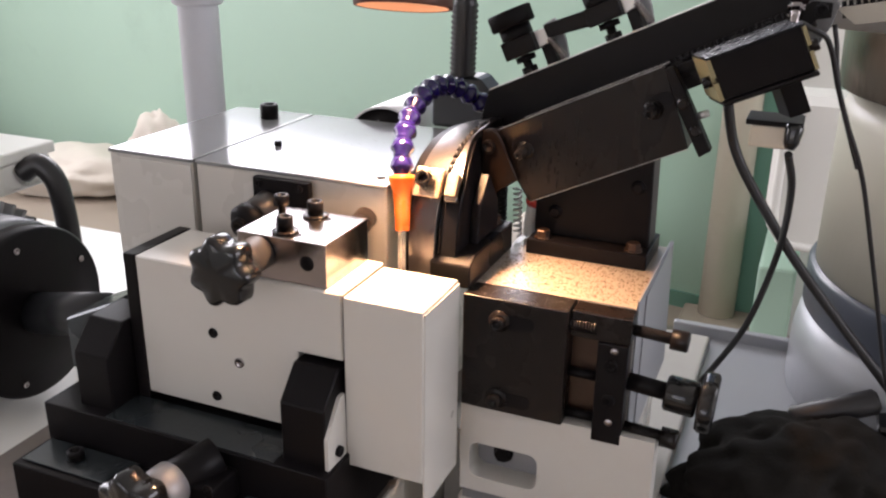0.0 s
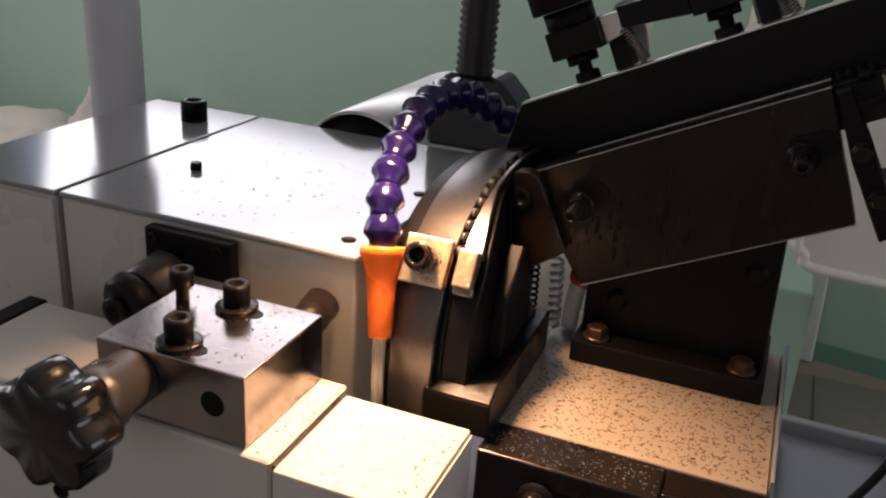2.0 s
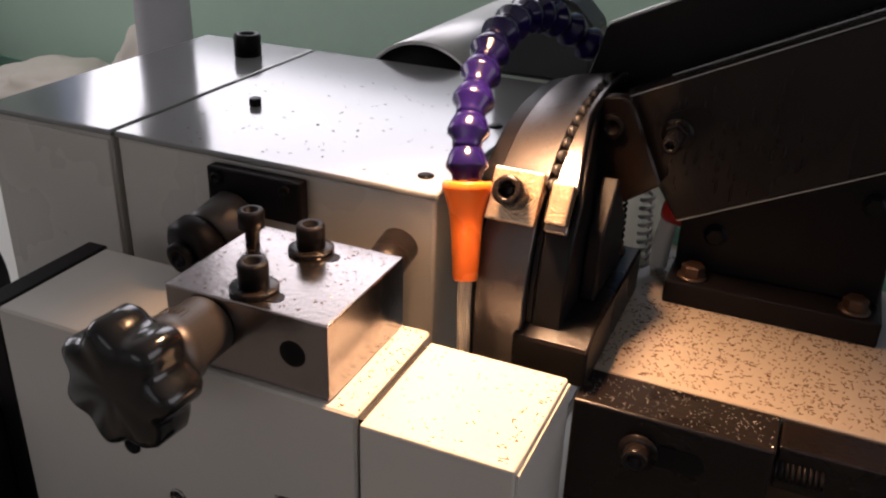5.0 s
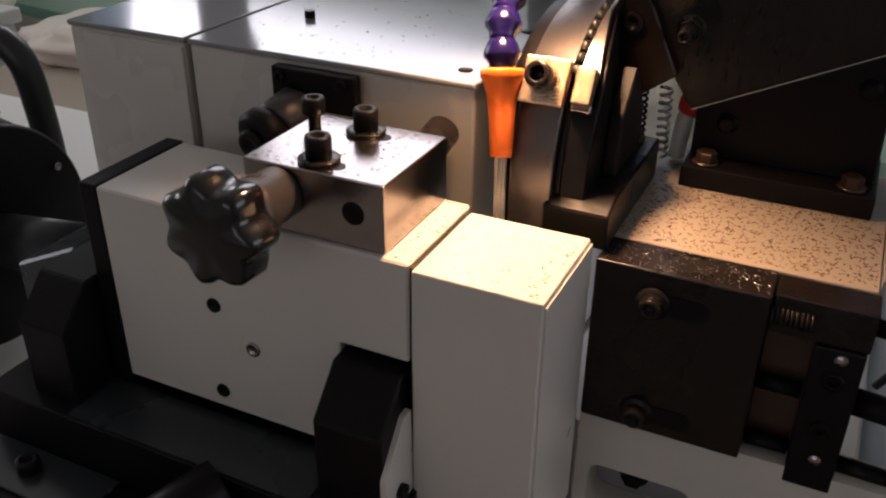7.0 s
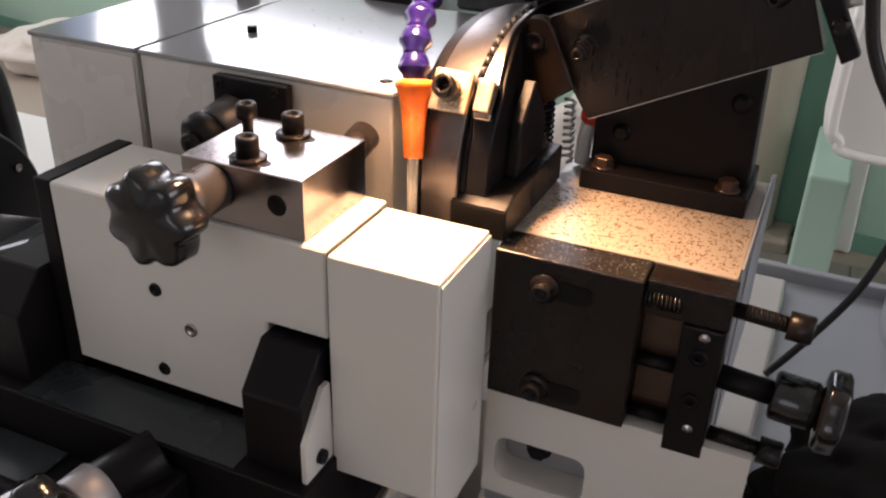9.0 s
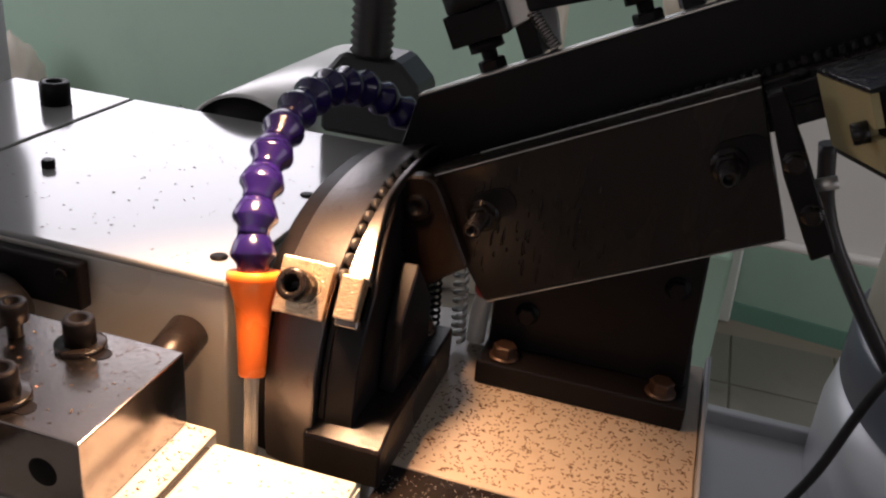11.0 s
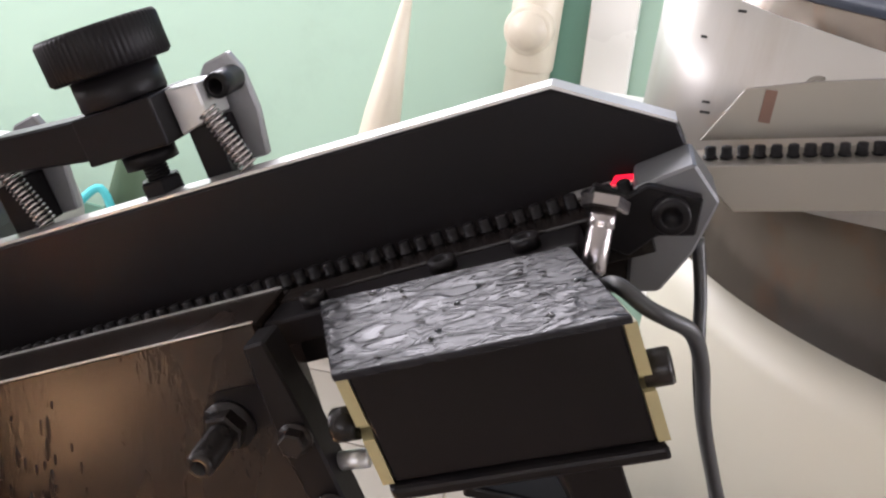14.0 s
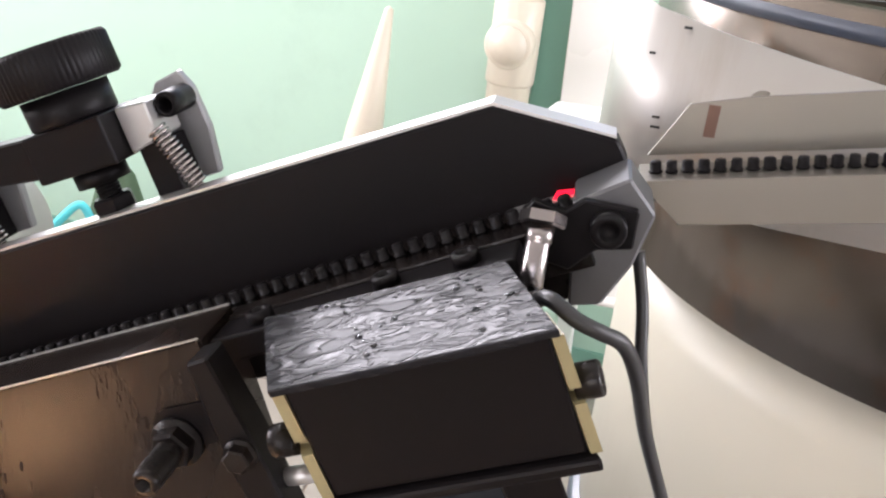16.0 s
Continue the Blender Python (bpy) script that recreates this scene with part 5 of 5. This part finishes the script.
def clamp_cylinder():
    """The solenoid under the chute with its cables."""
    s = thing("solenoid", (-0.02, 0.93, 1.14), "dark solenoid block with a bracket under the chute", "solenoid")
    part("body", B(0.006, 0.040, 0.848, 0.880, 1.190, 1.2085, bev=0.002), PVC, s, "pale beige block")
    part("plate", B(0.002, 0.046, 0.845, 0.884, 1.2087, 1.2130, bev=0.001), BLACK, s)
    bm = bmesh.new()
    lathe(bm, [(0, 0), (0.0065, 0), (0.0072, 0.003), (0.0060, 0.015), (0.0036, 0.020), (0, 0.020)], 16, aim((0.040, 0.842, 1.2125), (-0.1, -0.3, -1)))
    part("plug", bm, PLASTIC, s)
    bm = bmesh.new()
    tube(bm, [(0.038, 0.836, 1.190), (0.044, 0.87, 1.15), (0.040, 0.94, 1.07), (0.022, 0.95, 0.99), (-0.004, 0.95, 0.935), (-0.03, 0.95, 0.89)], 0.0032, 10, 8)
    part("cable", bm, RUBBER, s)
    bm = bmesh.new()
    tube(bm, [(-0.022, 0.945, 1.205), (-0.012, 0.95, 1.165), (0.008, 0.95, 1.129), (0.052, 0.95, 1.067), (0.10, 0.95, 1.01), (0.153, 0.95, 0.951), (0.21, 0.95, 0.88), (0.23, 0.95, 0.85)], 0.0048, 12, 8)
    part("cable", bm, RUBBER, s)


clamp_cylinder()


def bowl_feeder():
    cx, cy = 0.300, 1.175
    f = thing("bowl_feeder", (cx, cy, 0.8405), "vibratory bowl feeder with a stained steel bowl and cream drum", "bowl feeder")
    m = Matrix.Translation((cx, cy, 0))
    bm = bmesh.new()
    lathe(bm, [(0.205, 1.190), (0.2285, 1.197), (0.232, 1.290), (0.232, 1.352), (0.2285, 1.355), (0.226, 1.352), (0.224, 1.300), (0.200, 1.262), (0, 1.250)], 96, m)
    part("bowl", bm, BOWLSTEEL, f, "stained steel bowl with reflections painted as blotches")
    bm = bmesh.new()
    lathe(bm, [(0.2150, 1.318), (0.2235, 1.318), (0.2235, 1.324), (0.2150, 1.324), (0.2150, 1.318)], 96, m)
    lathe(bm, [(0.16, 1.335), (0.165, 1.335), (0.165, 1.262), (0.16, 1.262)], 72, m)
    part("spiral_track", bm, STAINLESS, f)
    bm = bmesh.new()
    lathe(bm, [(0.2324, 1.341), (0.2335, 1.3415), (0.2335, 1.3475), (0.2324, 1.348)], 96, m)
    part("rim_band", bm, NAVY, f, "dark band under the bowl rim")
    bm = bmesh.new()
    lathe(bm, [(0, 0.995), (0.222, 0.995), (0.222, 1.165), (0.218, 1.178), (0.20, 1.189), (0, 1.1892)], 96, m)
    part("drum", bm, CREAM, f, "cream painted drum")
    bm = bmesh.new()
    lathe(bm, [(0, 0.940), (0.226, 0.940), (0.229, 0.944), (0.229, 0.990), (0.226, 0.9945), (0, 0.9945)], 96, m)
    part("band", bm, NAVY, f, "dark blue band")
    bm = bmesh.new()
    lathe(bm, [(0, 0.8405), (0.235, 0.8405), (0.235, 0.90), (0.228, 0.9395), (0, 0.9395)], 72, m)
    part("base", bm, TRAY, f, "grey base")
    rnd = random.Random(21)
    verts, faces = [], []
    for i in range(420):
        a, rad = rnd.uniform(0, 2 * math.pi), rnd.uniform(0.212, 0.2205)
        q = Matrix.Translation((cx + rad * math.cos(a), cy + rad * math.sin(a), 1.3245)) @ Matrix.Rotation(a + rnd.uniform(-0.5, 0.5), 4, "Z") @ Matrix.Rotation(rnd.uniform(-0.5, 0.5), 4, "Y")
        b0, l, w = len(verts), rnd.uniform(0.002, 0.005), rnd.uniform(0.0012, 0.0022)
        verts += [q @ Vector((x, y, z)) for x in (-l, l) for y in (-w, w) for z in (0, 2.4 * w)]
        faces += [tuple(b0 + k for k in fc) for fc in ((0, 1, 3, 2), (4, 6, 7, 5), (0, 4, 5, 1), (2, 3, 7, 6), (1, 5, 7, 3))]
    me = bpy.data.meshes.new("loose_screws")
    me.from_pydata(verts, [], faces)
    me.materials.append(BLACK)
    tagged(new("loose_screws", me), "small black screws crowding the track inside the bowl", "screws", kind="stuff")
    # The sheet shield in front of the bowl, with printed marks.
    bm = bmesh.new()
    pts = [(0.043, 1.060), (0.046, 1.020), (0.056, 0.994), (0.080, 0.981), (0.110, 0.972), (0.150, 0.965), (0.172, 0.962)]
    tops = [1.352, 1.350, 1.346, 1.341, 1.336, 1.330, 1.326]
    lo, hi = [], []
    for (x, y), z in zip(pts, tops):
        lo.append([bm.verts.new((x + d * 0.3, y + d, 1.272)) for d in (0, 0.0012)])
        hi.append([bm.verts.new((x + d * 0.3, y + d, z)) for d in (0, 0.0012)])
    for i in range(len(pts) - 1):
        for a, b, c, d in ((lo[i][0], lo[i + 1][0], hi[i + 1][0], hi[i][0]), (hi[i][1], hi[i + 1][1], lo[i + 1][1], lo[i][1]), (hi[i][0], hi[i + 1][0], hi[i + 1][1], hi[i][1]), (lo[i][1], lo[i + 1][1], lo[i + 1][0], lo[i][0])):
            fc = bm.faces.new((a, b, c, d))
            fc.smooth = True
    bm.faces.new((lo[0][0], hi[0][0], hi[0][1], lo[0][1])), bm.faces.new((lo[-1][1], hi[-1][1], hi[-1][0], lo[-1][0]))
    sh = part("shield", bm, SHIELD, f, "bright curved sheet shield")
    for x, y, z, w in ((0.0555, 0.9938, 1.328, 0.006), (0.0610, 0.9900, 1.304, 0.003), (0.0610, 0.9900, 1.300, 0.004), (0.066, 0.9870, 1.340, 0.003)):
        part("mark", B(x, x + w, y - 0.0008, y - 0.0004, z, z + 0.0010), INK, sh, "dark printed mark")
    part("bolt", hex_bolt((0.098, 0.9755, 1.318), (0.2, -1, 0), 0.0042, 0.004), STAINLESS, f)
    # The outlet track of two bent sheets.
    t = thing("outlet_track", (0.10, 0.93, 1.28), "two bent stainless guide sheets carrying screws to the chute", "track")
    bm = bmesh.new()
    prism(bm, [(0.0555, 1.2955), (0.0720, 1.2825), (0.2000, 1.3060), (0.2000, 1.3240)], 0.9280, 0.9295, bev=0.0002)
    part("front_sheet", bm, STAINLESS, t)
    bm = bmesh.new()
    prism(bm, [(0.0590, 1.2985), (0.0700, 1.3190), (0.0900, 1.3245), (0.2000, 1.3470), (0.2000, 1.3260)], 0.9520, 0.9535, bev=0.0002)
    part("back_sheet", bm, STAINLESS, t)
    bm = bmesh.new()
    prism(bm, [(0.0570, 1.2930), (0.2000, 1.3215), (0.2000, 1.3235), (0.0570, 1.2950)], 0.9297, 0.9518)
    part("rail", bm, STAINLESS, t)
    part("stain", B(0.0765, 0.0805, 0.9514, 0.9519, 1.3085, 1.3200), RUSTY, t, "brown drip stain")
    part("stay", B(0.120, 0.135, 0.9536, 1.0, 1.30, 1.303), STAINLESS, t)
    me = bpy.data.meshes["screw_blank"]
    for i in range(26):
        ob = new("screw_blank", me)
        tagged(ob, "small black hex-head screw riding on the outlet track", "screw", "screws on the outlet track")
        ob.matrix_basis = pose(0.062 + 0.0053 * i, 0.9400, 1.2962 + 0.00106 * i, 0, -11, 20 * math.sin(i * 1.7))


bowl_feeder()


def lamp_and_post():
    p = thing("flexible_post", (-0.31, 1.01, 1.13), "black ribbed flexible lamp arm on a hexagonal base", "lamp arm")
    bm = bmesh.new()
    prism(bm, [(-0.344, 1.139), (-0.272, 1.139), (-0.272, 1.180), (-0.289, 1.1972), (-0.330, 1.1972), (-0.344, 1.180)], 1.0055, 1.045, bev=0.003)
    part("base", bm, DARKPAINT, p, "dark cast base")
    bm = bmesh.new()
    k = 62
    line = curve_points([(-0.310, 1.012, 1.1975), (-0.308, 1.010, 1.27), (-0.305, 1.006, 1.36), (-0.300, 0.99, 1.48), (-0.298, 0.94, 1.55), (-0.290, 0.865, 1.545), (-0.276, 0.808, 1.46), (-0.2685, 0.777, 1.346)], 26)
    tube(bm, line, 0.0150, 14, 1, radii=lambda f: 0.0128 + 0.0022 * (1 if int(f * 182) % 2 else 0))
    part("ribbed_arm", bm, RUBBER, p)
    lp = thing("task_lamp", (-0.262, 0.757, 1.29), "round black task lamp with a warm lit underside", "lamp")
    m = aim((-0.2665, 0.768, 1.3030), (-0.04, 0.20, 1.0)) @ Matrix.Scale(0.75, 4)
    bm = bmesh.new()
    lathe(bm, [(0.050, -0.013), (0.053, -0.013), (0.054, -0.011), (0.054, 0.016), (0.050, 0.022), (0.020, 0.034), (0.016, 0.062), (0, 0.062), (0, 0.055), (0.015, 0.03), (0.048, 0.018), (0.050, 0.012), (0.050, -0.013)], 48, m)
    part("shade", bm, SHADE, lp)
    bm = bmesh.new()
    lathe(bm, [(0.0505, -0.0128), (0.036, -0.002), (0.033, -0.002), (0.0500, -0.0118)], 48, m)
    part("reflector", bm, LAMPIN, lp, "glowing orange reflector ring")
    return p


lamp_and_post()


def back_cylinder():
    c = thing("rear_motor", (-0.40, 1.07, 1.05), "silver cylindrical motor behind the headstock cover", "motor")
    d = Vector((0.02, 1.0, 0.0)).normalized()
    a = Vector((-0.405, 1.010, 1.0985))
    bm = bmesh.new()
    lathe(bm, [(0.0535, 0.0), (0.0558, 0.0), (0.0562, 0.0006), (0.0562, 0.205), (0.050, 0.210), (0, 0.210), (0, 0.206), (0.0535, 0.204), (0.0535, 0.0)], 64, aim(a, d))
    part("shell", bm, BRIGHT, c, "bright silver shell")
    part("end_cap", R(a + d * 0.002, a + d * 0.006, 0.0533, 48), BLACK, c, "black end cap")
    part("mount", B(-0.45, -0.36, 1.07, 1.16, 0.8585, 1.0425), GREYCAST, c)


back_cylinder()


def drive():
    cx, cy, cz = -0.75, 0.79, 0.92
    d = thing("drive_pulley", (cx, cy, 0.82), "large dark pulley disc with a shaft to the carriage", "pulley")
    bm = bmesh.new()
    m = Matrix.Translation((cx - 0.03, cy, cz)) @ Matrix.Rotation(radians(90), 4, "Y")
    lathe(bm, [(0, 0), (0.098, 0), (0.103, 0.004), (0.103, 0.026), (0.099, 0.030), (0.030, 0.030), (0, 0.030)], 72, m)
    part("disc", bm, BLACK, d)
    part("shaft", R((cx - 0.0, cy, cz), (-0.60, 0.745, 0.965), 0.024, 28), DARKPAINT, d, "dark grey shaft")
    bm = bmesh.new()
    prism(bm, [(-0.60, 0.93), (-0.540, 0.93), (-0.540, 1.012), (-0.60, 0.985)], 0.69, 0.755, bev=0.002)
    part("coupling", bm, SLATE, d)
    for k in range(5):
        a = radians(30 + 72 * k)
        part("bolt", socket_screw((cx, cy + 0.085 * math.cos(a), cz + 0.085 * math.sin(a)), (1, 0, 0), 0.004, 0.003), STEEL, d)
    mo = thing("electric_motor", (-0.95, 0.82, 0.80), "grey finned electric motor with a pale terminal box", "motor")
    bm = bmesh.new()
    rod(bm, (-1.15, cy, cz + 0.01), (-0.785, cy, cz + 0.01), 0.098, 48, ch=0.006)
    part("housing", bm, GREYCAST, mo)
    for k in range(22):
        a = radians(-10 + 200 * k / 21)
        bm = bmesh.new()
        box(bm, -1.13, -0.83, -0.0022, 0.0022, 0.0975, 0.112, m=Matrix.Translation((0, cy, cz + 0.01)) @ Matrix.Rotation(a - math.pi / 2, 4, "X"))
        part("fin", bm, GREYCAST, mo)
    part("terminal_box", B(-0.96, -0.855, 0.84, 0.94, 1.028, 1.066, bev=0.004), WHITEPL, mo, "pale terminal box")
    part("box_lid", B(-0.965, -0.850, 0.835, 0.945, 1.0665, 1.082, bev=0.003), WHITEPL, mo)
    bm = bmesh.new()
    tube(bm, [(-0.8545, 0.89, 1.05), (-0.835, 0.90, 1.062), (-0.815, 0.905, 1.04), (-0.812, 0.91, 0.99), (-0.82, 0.92, 0.92), (-0.83, 0.93, 0.803)], 0.014, 14, 6)
    part("conduit", bm, RUBBER, mo, "black conduit")
    part("foot", B(-1.10, -0.82, 0.72, 0.86, 0.8005, 0.850), GREYCAST, mo)
    # A crumpled dark cloth and a lever on the tray.
    bm = bmesh.new()
    bmesh.ops.create_icosphere(bm, subdivisions=5, radius=1.0)
    for v in bm.verts:
        v.co *= 1 + 0.30 * noise.noise(v.co * 1.6) + 0.16 * noise.noise(v.co * 4.0) + 0.06 * abs(math.sin(v.co.x * 7 + 2 * v.co.y + 3 * noise.noise(v.co * 2)))
        v.co = Vector((v.co.x * 0.085 * (1.25 - 0.35 * v.co.z), v.co.y * 0.065, max(0.0, (v.co.z + 0.75)) * 0.052))
    for f in bm.faces:
        f.smooth = True
    bmesh.ops.transform(bm, matrix=Matrix.Translation((0.095, 0.885, 0.8405)) @ Matrix.Rotation(0.5, 4, "Z") @ Matrix.Diagonal((1, 1, 0.95, 1)), verts=bm.verts)
    solid("work_cloth", bm, RAG, "crumpled dark work cloth lying on the drip tray", "cloth")
    lv = thing("lever", (0.25, 0.95, 0.80), "black lever with a rubber grip over the drip tray", "lever")
    bm = bmesh.new()
    rod(bm, (0.075, 0.93, 0.905), (0.150, 0.945, 0.935), 0.0125, 20, ch=0.004)
    part("grip", bm, RUBBER, lv)
    bm = bmesh.new()
    prism(bm, [(0.150, 0.915), (0.20, 0.930), (0.26, 0.90), (0.26, 0.8405), (0.20, 0.8405), (0.165, 0.89)], 0.925, 0.960, bev=0.003)
    part("body", bm, PLASTIC, lv)


drive()

# ---- chips and grit ----


def scatter(name, n, x0, x1, y0, y1, z, size, mat, label, seed, weight=None):
    rnd = random.Random(seed)
    verts, faces = [], []
    k = 0
    while k < n:
        x, y = rnd.uniform(x0, x1), rnd.uniform(y0, y1)
        if weight and rnd.random() > weight(x, y):
            k += 1
            continue
        a, l, w = rnd.uniform(0, math.pi), size * rnd.uniform(0.5, 1.6), size * rnd.uniform(0.25, 0.5)
        ca, sa, h = math.cos(a), math.sin(a), size * rnd.uniform(0.2, 0.45)
        b = len(verts)
        for px, py, pz in ((-l, -w, 0), (l, -w, 0), (l, w, 0), (-l, w, 0), (-l * 0.6, 0, h), (l * 0.6, 0, h)):
            verts.append((x + px * ca - py * sa, y + px * sa + py * ca, z + pz))
        faces += [tuple(b + i for i in q) for q in ((0, 1, 5, 4), (2, 3, 4, 5), (1, 2, 5), (3, 0, 4))]
        k += 1
    me = bpy.data.meshes.new(name)
    me.from_pydata(verts, [], faces)
    me.materials.append(mat)
    ob = new(name, me)
    PLACE[ob] = Matrix.Identity(4)
    return tagged(ob, label, "metal chips", kind="stuff")


scatter("metal_chips", 1300, -0.196, -0.060, 0.772, 0.853, 1.0656, 0.0008, CHIP, "fine brown metal chips scattered on the wet cream top", 3)
scatter("metal_chips", 120, -0.194, -0.16, 0.853, 0.92, 1.0656, 0.0008, CHIP, "fine brown metal chips behind the chute bracket", 4)
scatter("metal_chips", 150, -0.368, -0.292, 0.670, 0.738, 1.1186, 0.0006, CHIP, "fine metal chips on the steel clamp block", 5)
scatter("metal_chips", 90, -0.268, -0.202, 0.662, 0.731, 1.0801, 0.0006, CHIP, "fine metal chips on the white end block", 6)
scatter("metal_chips", 160, -0.212, -0.2012, 0.662, 0.731, 1.0801, 0.0008, CHIP, "clumped metal chips along the block edge", 7, lambda x, y: 0.15 + 0.8 * noise.noise(Vector((x * 200, y * 120, 0))))
scatter("metal_chips", 70, -0.287, -0.274, 0.666, 0.740, 1.0804, 0.0007, CHIP, "fine metal chips in the joint of the carriage", 8)
scatter("metal_chips", 110, -0.48, -0.30, 0.78, 0.95, 1.1382, 0.0007, CHIP, "fine metal chips on the glossy white cover", 9)
scatter("metal_chips", 260, -0.196, -0.108, 0.741, 0.767, 1.0657, 0.0004, BRIGHT, "bright wet chips on the black slide plate", 10)
scatter("metal_chips", 30, -0.12, -0.06, 0.757, 0.768, 0.853, 0.0010, CHIP, "fine chips on the bed ledge", 11)

# ---- floor tiles in the view past the machine ----
tiles = new("tile_floor")
tiles.location = (0.0, 0.0, 0.0)
tagged(tiles, "worn grey-brown floor tiles with open joints", "floor tiles", kind="structure")
bm = bmesh.new()
box(bm, -0.147, 0.147, -0.147, 0.147, 0.0005, 0.006, bev=0.002)
tile_mesh = mesh_of("tile", bm, FLOORTILE)
for i in range(9):
    for j in range(6):
        x, y = -1.35 + 0.3 * i + 0.15, 1.40 + 0.3 * j
        if y > 2.95:
            continue
        ob = new("tile", tile_mesh)
        ob.parent = tiles
        ob.location = (x, y, 0)
